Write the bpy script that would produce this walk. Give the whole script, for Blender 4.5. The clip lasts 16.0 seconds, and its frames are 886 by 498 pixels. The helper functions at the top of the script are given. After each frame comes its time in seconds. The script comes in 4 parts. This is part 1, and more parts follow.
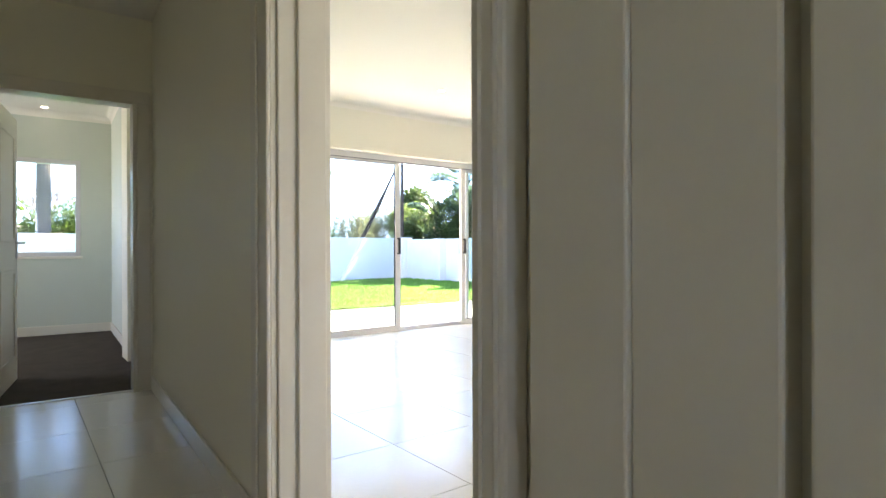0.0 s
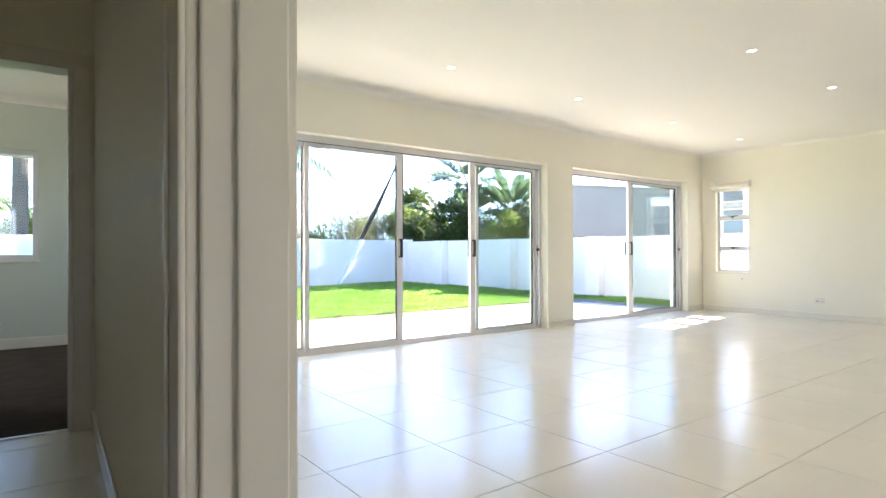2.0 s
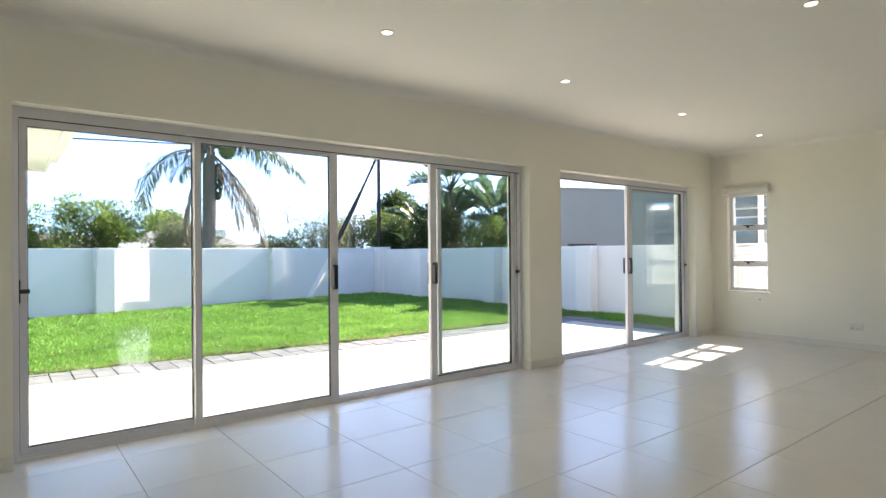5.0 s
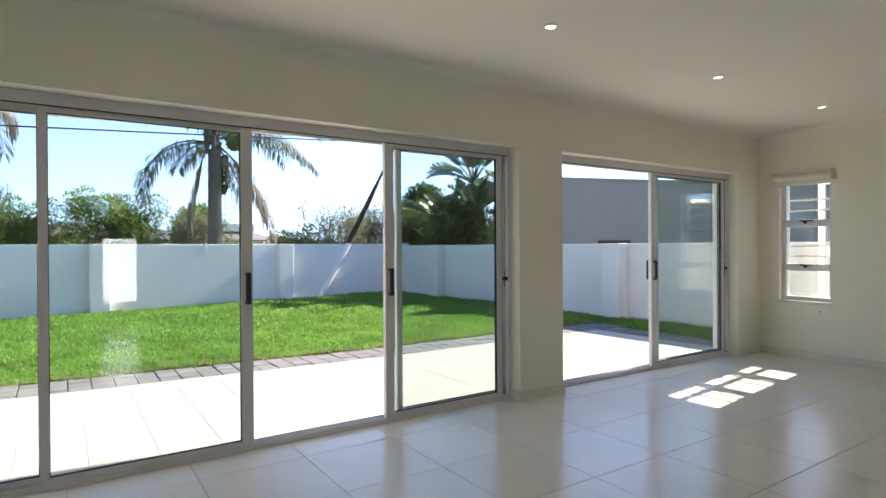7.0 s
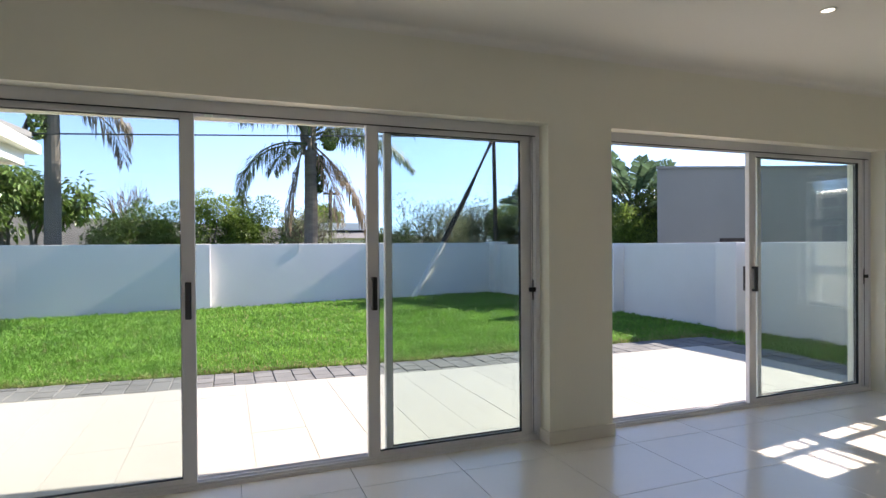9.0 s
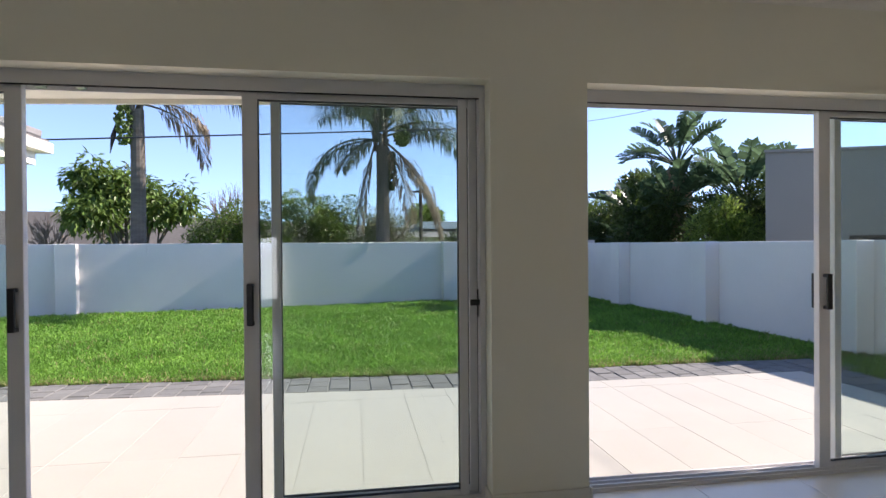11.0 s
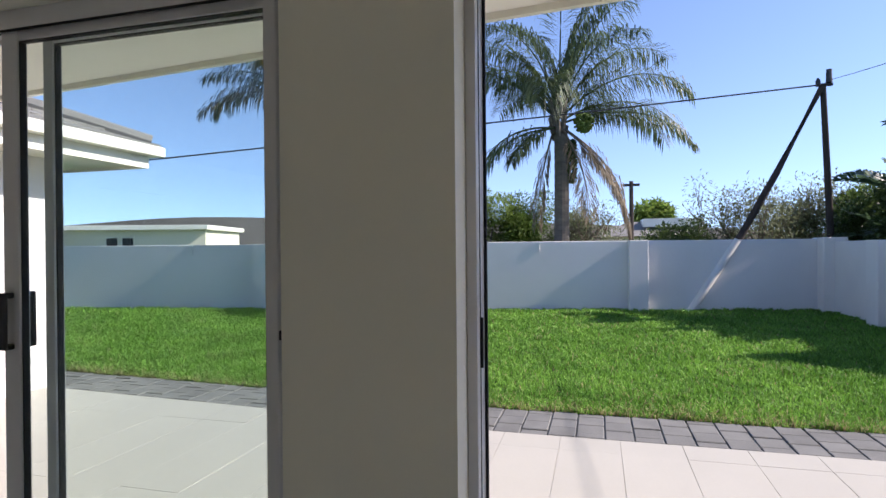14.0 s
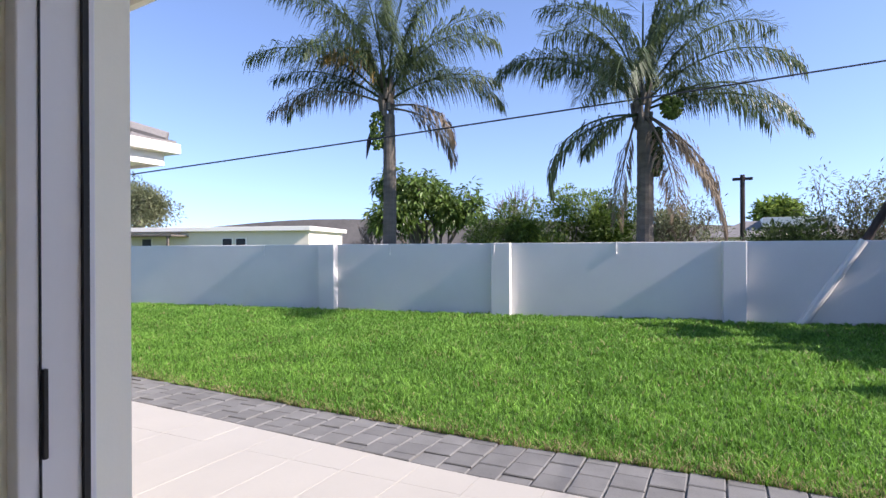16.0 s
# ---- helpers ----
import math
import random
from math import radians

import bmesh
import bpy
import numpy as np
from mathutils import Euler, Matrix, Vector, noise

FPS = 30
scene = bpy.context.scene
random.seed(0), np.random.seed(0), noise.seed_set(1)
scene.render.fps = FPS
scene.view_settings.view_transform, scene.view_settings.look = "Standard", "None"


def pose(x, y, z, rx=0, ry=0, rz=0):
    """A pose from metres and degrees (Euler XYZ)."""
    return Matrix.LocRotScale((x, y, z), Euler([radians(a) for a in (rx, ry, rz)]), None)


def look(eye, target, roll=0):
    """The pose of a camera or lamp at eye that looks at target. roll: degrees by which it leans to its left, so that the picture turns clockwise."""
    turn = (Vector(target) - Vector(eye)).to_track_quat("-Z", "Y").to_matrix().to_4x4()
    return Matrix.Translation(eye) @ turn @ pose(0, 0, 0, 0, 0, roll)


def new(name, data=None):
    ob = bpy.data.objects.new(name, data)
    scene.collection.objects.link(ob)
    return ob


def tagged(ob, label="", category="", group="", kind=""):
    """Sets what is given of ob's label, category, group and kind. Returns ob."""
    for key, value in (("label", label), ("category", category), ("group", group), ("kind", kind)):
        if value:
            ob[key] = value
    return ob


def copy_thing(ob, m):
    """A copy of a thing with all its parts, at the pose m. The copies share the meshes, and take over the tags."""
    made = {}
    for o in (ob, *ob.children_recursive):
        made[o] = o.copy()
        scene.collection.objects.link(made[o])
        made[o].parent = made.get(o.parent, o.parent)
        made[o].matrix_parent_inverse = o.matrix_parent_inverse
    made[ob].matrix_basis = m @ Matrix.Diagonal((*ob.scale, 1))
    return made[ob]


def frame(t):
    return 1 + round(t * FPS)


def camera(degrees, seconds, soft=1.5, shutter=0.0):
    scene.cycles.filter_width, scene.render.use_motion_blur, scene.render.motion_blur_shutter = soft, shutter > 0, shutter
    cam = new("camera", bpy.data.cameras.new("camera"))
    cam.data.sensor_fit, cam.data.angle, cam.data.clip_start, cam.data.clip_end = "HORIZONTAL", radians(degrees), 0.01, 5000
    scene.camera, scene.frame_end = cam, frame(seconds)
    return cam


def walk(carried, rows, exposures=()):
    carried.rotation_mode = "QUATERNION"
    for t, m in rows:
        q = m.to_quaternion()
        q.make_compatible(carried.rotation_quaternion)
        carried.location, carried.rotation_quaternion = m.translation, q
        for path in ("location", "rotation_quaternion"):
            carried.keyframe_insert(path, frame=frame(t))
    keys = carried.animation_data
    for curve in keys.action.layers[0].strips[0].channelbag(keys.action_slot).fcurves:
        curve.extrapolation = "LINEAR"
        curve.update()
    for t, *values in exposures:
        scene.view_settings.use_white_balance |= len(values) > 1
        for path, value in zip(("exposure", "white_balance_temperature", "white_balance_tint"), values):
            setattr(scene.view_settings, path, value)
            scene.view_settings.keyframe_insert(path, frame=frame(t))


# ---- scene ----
cam = camera(76.1, 16.0)
# seconds, place of the eye, yaw, pitch, roll
ROWS = [
    (0.0, -0.377, 0.318, 0.995, -37.14, -0.02, 0.17),
    (0.5, -0.285, 0.520, 0.996, -37.11, -0.06, 0.15),
    (1.0, -0.182, 0.715, 0.977, -36.98, -0.04, 0.28),
    (1.5, -0.060, 0.881, 0.981, -37.03, 0.25, 0.14),
    (2.0, 0.037, 1.024, 0.994, -37.26, 0.24, 0.17),
    (2.5, 0.152, 1.187, 1.028, -37.73, 0.25, 0.11),
    (3.0, 0.316, 1.299, 1.087, -37.87, 0.02, -0.14),
    (3.5, 0.468, 1.482, 1.155, -38.63, -0.06, 0.21),
    (4.0, 0.716, 1.577, 1.198, -38.23, 0.13, 0.19),
    (4.5, 0.936, 1.763, 1.220, -38.21, 0.15, 0.46),
    (5.0, 1.179, 1.929, 1.225, -38.11, 0.31, 0.52),
    (5.2, 1.289, 1.988, 1.224, -38.13, 0.22, 0.48),
    (7.3, 2.524, 2.492, 1.305, -32.17, -0.35, 0.29),
    (7.5, 2.620, 2.509, 1.316, -30.86, -0.42, 0.28),
    (8.0, 2.933, 2.646, 1.325, -27.69, -0.45, 0.48),
    (8.5, 3.248, 2.709, 1.317, -24.37, -0.45, 0.43),
    (9.0, 3.536, 2.777, 1.321, -20.95, -0.42, 0.43),
    (9.2, 3.683, 2.822, 1.316, -19.34, -0.42, 0.43),
    (11.5, 5.143, 3.486, 1.306, -5.05, -0.46, 0.42),
    (12.0, 5.413, 3.688, 1.294, -0.05, -0.47, 0.44),
    (12.5, 5.653, 3.892, 1.292, 4.36, -0.39, 0.59),
    (13.0, 5.979, 4.086, 1.287, 8.31, -0.34, 0.58),
    (13.5, 6.178, 4.361, 1.282, 12.27, -0.29, 0.57),
    (14.0, 6.362, 4.607, 1.276, 15.29, -0.19, 0.52),
    (14.5, 6.561, 4.855, 1.271, 18.11, -0.09, 0.55),
    (15.0, 6.740, 5.106, 1.270, 21.88, -0.11, 0.43),
    (15.5, 6.828, 5.418, 1.269, 24.29, -0.06, 0.47),
    (16.0, 6.990, 5.641, 1.262, 26.35, -0.00, 0.27),
]
EXPOSURES = [(0.0, 3.92, 7050, 20), (0.5, 3.78, 7050, 20), (1.0, 3.75, 7000, 20), (1.5, 3.55, 6950, 20), (2.0, 3.5, 6950, 20), (2.5, 3.35, 6900, 20), (3.5, 3.03, 6900, 20), (5.0, 2.47, 6900, 19), (7.5, 1.8, 6850, 19), (9.0, 1.64, 6750, 20), (11.5, 1.24, 6650, 22), (13.5, 1.06, 6550, 22), (16.0, 1.10, 6450, 24)]
walk(cam, [(t, pose(x, y, z, 90 + pitch, roll, yaw)) for t, x, y, z, yaw, pitch, roll in ROWS], EXPOSURES)

# ---- light ----
SUN = Vector((1.0, 0.115, 0.69)).normalized()
world = bpy.data.worlds.new("world")
scene.world = world
world.use_nodes = True
wn, wl = world.node_tree.nodes, world.node_tree.links
sky = wn.new("ShaderNodeTexSky")
sky.sky_type, sky.sun_disc = "NISHITA", False
sky.sun_elevation = math.asin(SUN.z)
sky.sun_rotation = math.atan2(SUN.x, SUN.y)
sky.altitude = 1500
sky.air_density, sky.dust_density, sky.ozone_density = 1.0, 0.35, 2.7
place, raised, unit = wn.new("ShaderNodeTexCoord"), wn.new("ShaderNodeVectorMath"), wn.new("ShaderNodeVectorMath")
raised.operation, unit.operation = "ADD", "NORMALIZE"      # the place stands high: clear blue down to the horizon
raised.inputs[1].default_value = (0, 0, 0.10)
wl.new(place.outputs["Generated"], raised.inputs[0])
wl.new(raised.outputs[0], unit.inputs[0])
wl.new(unit.outputs[0], sky.inputs["Vector"])
wl.new(sky.outputs[0], wn["Background"].inputs[0])
wn["Background"].inputs[1].default_value = 0.14
sun_data = bpy.data.lights.new("sun", "SUN")
sun_data.energy, sun_data.angle, sun_data.color = 5.0, radians(0.6), (1.0, 0.94, 0.85)
sun = new("sun", sun_data)
sun.matrix_world = look((30, 4, 20), Vector((30, 4, 20)) - SUN)


def area_lamp(name, eye, target, width, height, watts, colour=(0.95, 0.97, 1.0)):
    """Sky light from the south, and added fill, from openings the walk never faces."""
    data = bpy.data.lights.new(name, "AREA")
    data.shape, data.size, data.size_y, data.energy, data.color = "RECTANGLE", width, height, watts, colour
    new(name, data).matrix_world = look(eye, target)


area_lamp("window_light_south", (3.21, -1.72, 0.9), (3.21, 0, 0.9), 0.56, 1.16, 4.5)
# Warm fill added to brighten the hall; no source is known there.
area_lamp("hall_fill_lamp", (-0.95, -1.72, 1.5), (-0.95, 0, 1.5), 0.36, 1.16, 0.27, (1.0, 0.88, 0.60))
# Fill added to lift the bedroom, shining in from the unseen west side.
area_lamp("bedroom_fill_lamp", (-3.72, 7.5, 1.5), (0, 7.3, 2.6), 1.3, 1.15, 3.0)


# ---- materials ----
def material(name, colour, rough=0.5, metal=0.0, scale=6.0, vary=0.08, fine=90.0, bump=0.0, spec=0.5, random_vary=0.0, stretch=(1, 1, 1), second=None):
    """A surface with broad stains and fine grain in real size, and fine relief."""
    m = bpy.data.materials.new(name)
    m.use_nodes = True
    n, l = m.node_tree.nodes, m.node_tree.links
    b = n["Principled BSDF"]
    b.inputs["Roughness"].default_value, b.inputs["Metallic"].default_value = rough, metal
    b.inputs["Specular IOR Level"].default_value = spec
    geo = n.new("ShaderNodeNewGeometry")
    mapping = n.new("ShaderNodeMapping")
    mapping.inputs["Scale"].default_value = stretch
    l.new(geo.outputs["Position"], mapping.inputs["Vector"])
    broad, grain = n.new("ShaderNodeTexNoise"), n.new("ShaderNodeTexNoise")
    broad.inputs["Scale"].default_value, broad.inputs["Detail"].default_value = scale, 4
    grain.inputs["Scale"].default_value, grain.inputs["Detail"].default_value = fine, 3
    for node in (broad, grain):
        l.new(mapping.outputs[0], node.inputs["Vector"])
    mix = n.new("ShaderNodeMix")
    mix.data_type = "RGBA"
    a = [c * (1 - vary) for c in colour]
    z = second or [min(1, c * (1 + vary)) for c in colour]
    mix.inputs["A"].default_value, mix.inputs["B"].default_value = (*a, 1), (*z, 1)
    add = n.new("ShaderNodeMath")
    add.operation = "MULTIPLY_ADD"
    l.new(grain.outputs[0], add.inputs[0])
    add.inputs[1].default_value = 0.5
    l.new(broad.outputs[0], add.inputs[2])
    low = n.new("ShaderNodeMapRange")
    low.inputs["From Min"].default_value, low.inputs["From Max"].default_value = 0.45, 1.05
    l.new(add.outputs[0], low.inputs["Value"])
    l.new(low.outputs[0], mix.inputs["Factor"])
    out = mix.outputs["Result"]
    if random_vary:
        info, hsv, rng = n.new("ShaderNodeObjectInfo"), n.new("ShaderNodeHueSaturation"), n.new("ShaderNodeMapRange")
        l.new(info.outputs["Random"], rng.inputs["Value"])
        rng.inputs["To Min"].default_value, rng.inputs["To Max"].default_value = 1 - random_vary, 1 + random_vary
        l.new(rng.outputs[0], hsv.inputs["Value"])
        l.new(out, hsv.inputs["Color"])
        out = hsv.outputs[0]
    l.new(out, b.inputs["Base Color"])
    if bump:
        bp = n.new("ShaderNodeBump")
        bp.inputs["Strength"].default_value, bp.inputs["Distance"].default_value = bump, 0.004
        l.new(grain.outputs[0], bp.inputs["Height"])
        l.new(bp.outputs[0], b.inputs["Normal"])
    return m


def leaf_material(name, colour, second, rough=0.5):
    """Leaves that differ from clump to clump and let some light through."""
    m = material(name, colour, rough, 0, 1.2, 0.3, 20, 0, 0.4, second=second)
    n, l = m.node_tree.nodes, m.node_tree.links
    b = n["Principled BSDF"]
    geo, hsv, rng = n.new("ShaderNodeNewGeometry"), n.new("ShaderNodeHueSaturation"), n.new("ShaderNodeMapRange")
    l.new(geo.outputs["Random Per Island"], rng.inputs["Value"])
    rng.inputs["To Min"].default_value, rng.inputs["To Max"].default_value = 0.55, 1.5
    l.new(rng.outputs[0], hsv.inputs["Value"])
    l.new(b.inputs["Base Color"].links[0].from_socket, hsv.inputs["Color"])
    l.new(hsv.outputs[0], b.inputs["Base Color"])
    tr, mx = n.new("ShaderNodeBsdfTranslucent"), n.new("ShaderNodeMixShader")
    l.new(hsv.outputs[0], tr.inputs["Color"])
    mx.inputs[0].default_value = 0.42
    l.new(b.outputs[0], mx.inputs[1])
    l.new(tr.outputs[0], mx.inputs[2])
    l.new(mx.outputs[0], n["Material Output"].inputs[0])
    return m


def glass_material(name, tint, reflect=1.0):
    m = bpy.data.materials.new(name)
    m.use_nodes = True
    n, l = m.node_tree.nodes, m.node_tree.links
    n.remove(n["Principled BSDF"])
    clear, gloss, mx, lw = n.new("ShaderNodeBsdfTransparent"), n.new("ShaderNodeBsdfGlossy"), n.new("ShaderNodeMixShader"), n.new("ShaderNodeLayerWeight")
    clear.inputs[0].default_value = (*tint, 1)
    gloss.inputs["Roughness"].default_value = 0.0
    power, schlick = n.new("ShaderNodeMath"), n.new("ShaderNodeMath")
    power.operation, schlick.operation = "POWER", "MULTIPLY_ADD"
    l.new(lw.outputs["Facing"], power.inputs[0])
    power.inputs[1].default_value = 5.0
    l.new(power.outputs[0], schlick.inputs[0])
    schlick.inputs[1].default_value, schlick.inputs[2].default_value = 0.9, 0.045
    lw.inputs[0].default_value = 0.5
    l.new(schlick.outputs[0], mx.inputs[0])
    l.new(clear.outputs[0], mx.inputs[1])
    l.new(gloss.outputs[0], mx.inputs[2])
    l.new(mx.outputs[0], n["Material Output"].inputs[0])
    return m


WALL = material("cream_paint", (0.87, 0.843, 0.715), 0.55, 0, 1.2, 0.015, 160, 0.05, 0.3)
CEIL = material("white_ceiling_paint", (0.90, 0.87, 0.79), 0.7, 0, 1.0, 0.012, 140, 0.03, 0.2)
GLOSS_WHITE = material("gloss_white_paint", (0.80, 0.765, 0.665), 0.3, 0, 2.0, 0.02, 60, 0.02, 0.5)
TILE = material("cream_porcelain", (0.82, 0.77, 0.675), 0.2, 0, 2.5, 0.03, 45, 0.0, 0.5, 0.015)
GROUT = material("grey_grout", (0.56, 0.53, 0.47), 0.8, 0, 8, 0.15, 120, 0.1)
PALE_GROUT = material("pale_grout", (0.45, 0.42, 0.37), 0.9, 0, 8, 0.12, 120, 0.1)
PATIO_TILE = material("patio_tile", (0.385, 0.372, 0.325), 0.55, 0, 2.0, 0.04, 70, 0.08, 0.3, 0.02)
PAVER = material("grey_paver", (0.148, 0.150, 0.142), 0.85, 0, 5.0, 0.18, 90, 0.5, 0.3, 0.11)
SAND = material("jointing_sand", (0.21, 0.195, 0.165), 0.95, 0, 6, 0.2, 150, 0.4)
ALU = material("white_powder_coated_aluminium", (0.72, 0.71, 0.71), 0.35, 0, 3, 0.02, 80, 0, 0.5)
BLACK = material("black_plastic", (0.012, 0.012, 0.013), 0.4, 0, 5, 0.2, 80, 0)
RUBBER_AND_GAP = material("black_rubber_and_shadow_gap", (0.015, 0.015, 0.015), 0.7, 0, 5, 0.2, 80, 0)
CHROME = material("brushed_steel", (0.55, 0.55, 0.55), 0.3, 1.0, 5, 0.1, 120, 0)
CARPET = material("brown_carpet", (0.075, 0.060, 0.050), 1.0, 0, 6, 0.2, 260, 0.9, 0.1)
PLASTER_WHITE = material("white_masonry_paint", (0.655, 0.645, 0.62), 0.85, 0, 0.9, 0.06, 60, 0.35, 0.2)
PLASTER_GREY = material("grey_masonry_paint", (0.20, 0.198, 0.188), 0.85, 0, 0.8, 0.06, 60, 0.3, 0.2)
ROOF_TILE = material("weathered_roof_tile", (0.18, 0.175, 0.165), 0.9, 0, 3, 0.25, 40, 0.5, 0.2, 0.1)
SOIL = material("soil", (0.10, 0.075, 0.05), 1.0, 0, 2, 0.3, 60, 0.6, 0.1)
FIELD = material("rough_grass_ground", (0.10, 0.14, 0.05), 1.0, 0, 0.4, 0.35, 12, 0.6, 0.1)
LAWN = material("lawn_turf", (0.055, 0.115, 0.022), 0.95, 0, 0.9, 0.25, 60, 0.8, 0.1)
TURF_DRY = leaf_material("dry_grass_blade", (0.30, 0.26, 0.12), (0.40, 0.34, 0.18), 0.7)
BLADE = leaf_material("grass_blade", (0.105, 0.28, 0.03), (0.20, 0.39, 0.06), 0.6)
PALM_LEAF = leaf_material("palm_leaflet", (0.055, 0.09, 0.04), (0.11, 0.15, 0.06), 0.45)
PALM_DRY = leaf_material("dry_palm_leaflet", (0.21, 0.165, 0.115), (0.32, 0.26, 0.18), 0.7)
PALM_GOLD = leaf_material("golden_palm_leaflet", (0.36, 0.22, 0.06), (0.46, 0.31, 0.10), 0.6)
LEAF_DARK = leaf_material("dark_leaf", (0.034, 0.070, 0.018), (0.085, 0.125, 0.035), 0.4)
LEAF_GREEN = leaf_material("fresh_leaf", (0.12, 0.23, 0.03), (0.26, 0.34, 0.08), 0.5)
LEAF_MID = leaf_material("glossy_leaf", (0.075, 0.15, 0.025), (0.17, 0.25, 0.06), 0.35)
LEAF_BANANA = leaf_material("strelitzia_leaf", (0.045, 0.09, 0.045), (0.10, 0.16, 0.085), 0.35)
LEAF_GREY = leaf_material("grey_green_leaf", (0.13, 0.16, 0.08), (0.25, 0.27, 0.15), 0.6)
BARK = material("grey_bark", (0.135, 0.12, 0.10), 0.95, 0, 3, 0.3, 30, 0.8, 0.1, stretch=(1, 1, 4))
TWIG = material("bare_twig", (0.20, 0.16, 0.13), 0.95, 0, 3, 0.2, 30, 0.4, 0.1)
CREOSOTE = material("creosoted_timber", (0.055, 0.045, 0.04), 0.9, 0, 4, 0.3, 60, 0.5, 0.1, stretch=(3, 3, 0.5))
GLASS = glass_material("window_glass", (0.93, 0.965, 0.955))
GLASS_CLEAR = glass_material("clear_window_glass", (0.93, 0.95, 0.94))
LAMP = bpy.data.materials.new("lamp_lens")
LAMP.use_nodes = True
LAMP.node_tree.nodes["Principled BSDF"].inputs["Emission Color"].default_value = (1, 0.95, 0.85, 1)
LAMP.node_tree.nodes["Principled BSDF"].inputs["Emission Strength"].default_value = 1.5


# ---- mesh helpers ----
def mesh_of(bm, name, mat, smooth=False):
    me = bpy.data.meshes.new(name)
    bm.normal_update()
    bm.to_mesh(me)
    bm.free()
    me.materials.append(mat)
    if smooth:
        for p in me.polygons:
            p.use_smooth = True
    return me


def part(name, bm, mat, parent=None, label="", smooth=False):
    ob = new(name, mesh_of(bm, name, mat, smooth))
    ob.parent = parent
    if label:
        tagged(ob, label)
    return ob


def thing(name, label, category, at=(0, 0, 0), rz=0.0, group="", kind=""):
    ob = new(name)
    ob.matrix_basis = pose(*at, 0, 0, rz)
    return tagged(ob, label, category, group, kind)


def add_box(bm, lo, hi, bevel=0.0, m=None):
    got = bmesh.ops.create_cube(bm, size=1.0)["verts"]
    size = [h - l for l, h in zip(lo, hi)]
    mid = [(h + l) / 2 for l, h in zip(lo, hi)]
    bmesh.ops.transform(bm, matrix=Matrix.LocRotScale(mid, None, size), verts=got)
    if bevel:
        edges = list({e for v in got for e in v.link_edges})
        out = bmesh.ops.bevel(bm, geom=edges, offset=bevel, segments=2, affect="EDGES", profile=0.5)
        got = list({v for f in out["faces"] for v in f.verts} | {v for v in got if v.is_valid})
    if m is not None:
        bmesh.ops.transform(bm, matrix=m, verts=got)
    return bm


def box(lo, hi, bevel=0.0, m=None):
    return add_box(bmesh.new(), lo, hi, bevel, m)


def add_tube(bm, points, radii, sides=8):
    """A tapered tube along points, closed at both ends."""
    rings = []
    pts = [Vector(p) for p in points]
    for i, p in enumerate(pts):
        d = (pts[min(i + 1, len(pts) - 1)] - pts[max(i - 1, 0)]).normalized()
        u = d.orthogonal().normalized() if abs(d.z) > 0.9 else d.cross(Vector((0, 0, 1))).normalized()
        w = d.cross(u)
        r = radii[i] if hasattr(radii, "__len__") else radii
        rings.append([bm.verts.new(p + (u * math.cos(a) + w * math.sin(a)) * r) for a in (2 * math.pi * k / sides for k in range(sides))])
    for a, b in zip(rings, rings[1:]):
        for k in range(sides):
            bm.faces.new((a[k], a[(k + 1) % sides], b[(k + 1) % sides], b[k]))
    bm.faces.new(rings[0][::-1])
    bm.faces.new(rings[-1])
    return bm


def tube(points, radii, sides=8):
    return add_tube(bmesh.new(), points, radii, sides)


def add_prism(bm, poly, z0, z1):
    a = [bm.verts.new((x, y, z0)) for x, y in poly]
    b = [bm.verts.new((x, y, z1)) for x, y in poly]
    n = len(poly)
    for k in range(n):
        bm.faces.new((a[k], a[(k + 1) % n], b[(k + 1) % n], b[k]))
    bm.faces.new(a[::-1])
    bm.faces.new(b)
    return bm


def structure(name, bm, mat, label, category):
    return tagged(part(name, bm, mat), label, category, kind="structure")


# ---- plan ----
YW, YF, YO = 6.0, 6.175, 6.318          # window wall: inner face, sliding frame, outer face
XE = 9.36                             # east wall, inner face
YS = -1.6                             # south wall
CEILING, HEAD = 2.615, 2.115
O1 = (1.24, 5.515)                     # first sliding opening
O2 = (6.015, 8.885)                     # second sliding opening
PAVE = 0.60                           # width of the paver edging
ZP = -0.08                            # patio level
SOFFIT = 2.28


def patio_edge(x):
    """The patio's far edge swings away towards the wing."""
    return 8.72 + 0.065 * max(0.0, 5.6 - x)


def eave_edge(x):
    return 7.16 - 0.115 * (x - 4.6)


def wall_of(boxes):
    bm = bmesh.new()
    for lo, hi in boxes:
        add_box(bm, lo, hi)
    return bm


structure("wall_north", wall_of([
    ((0.42, YW, -0.3), (O1[0], YO, CEILING)), ((O1[1], YW, -0.3), (O2[0], YO, CEILING)), ((O2[1], YW, -0.3), (XE + 0.25, YO, CEILING)),
    ((O1[0], YW, HEAD), (O1[1], YO, CEILING)), ((O2[0], YW, HEAD), (O2[1], YO, CEILING))]),
    WALL, "cream painted plaster wall with two wide sliding-door openings", "wall")
SWY, SWZ = (5.235, 5.775), (0.645, 2.04)
structure("wall_east", wall_of([
    ((XE, YS, -0.3), (XE + 0.25, SWY[0], CEILING)), ((XE, SWY[1], -0.3), (XE + 0.25, YW, CEILING)),
    ((XE, SWY[0], -0.3), (XE + 0.25, SWY[1], SWZ[0])), ((XE, SWY[0], SWZ[1]), (XE + 0.25, SWY[1], CEILING))]),
    WALL, "cream painted plaster wall with one narrow window", "wall")
SW, SZ = (2.91, 3.51), (0.3, 1.5)        # window in the south wall
ED, EZ = (-1.15, -0.75), (0.9, 2.1)    # unseen opening added at the hall's south end for its fill lamp
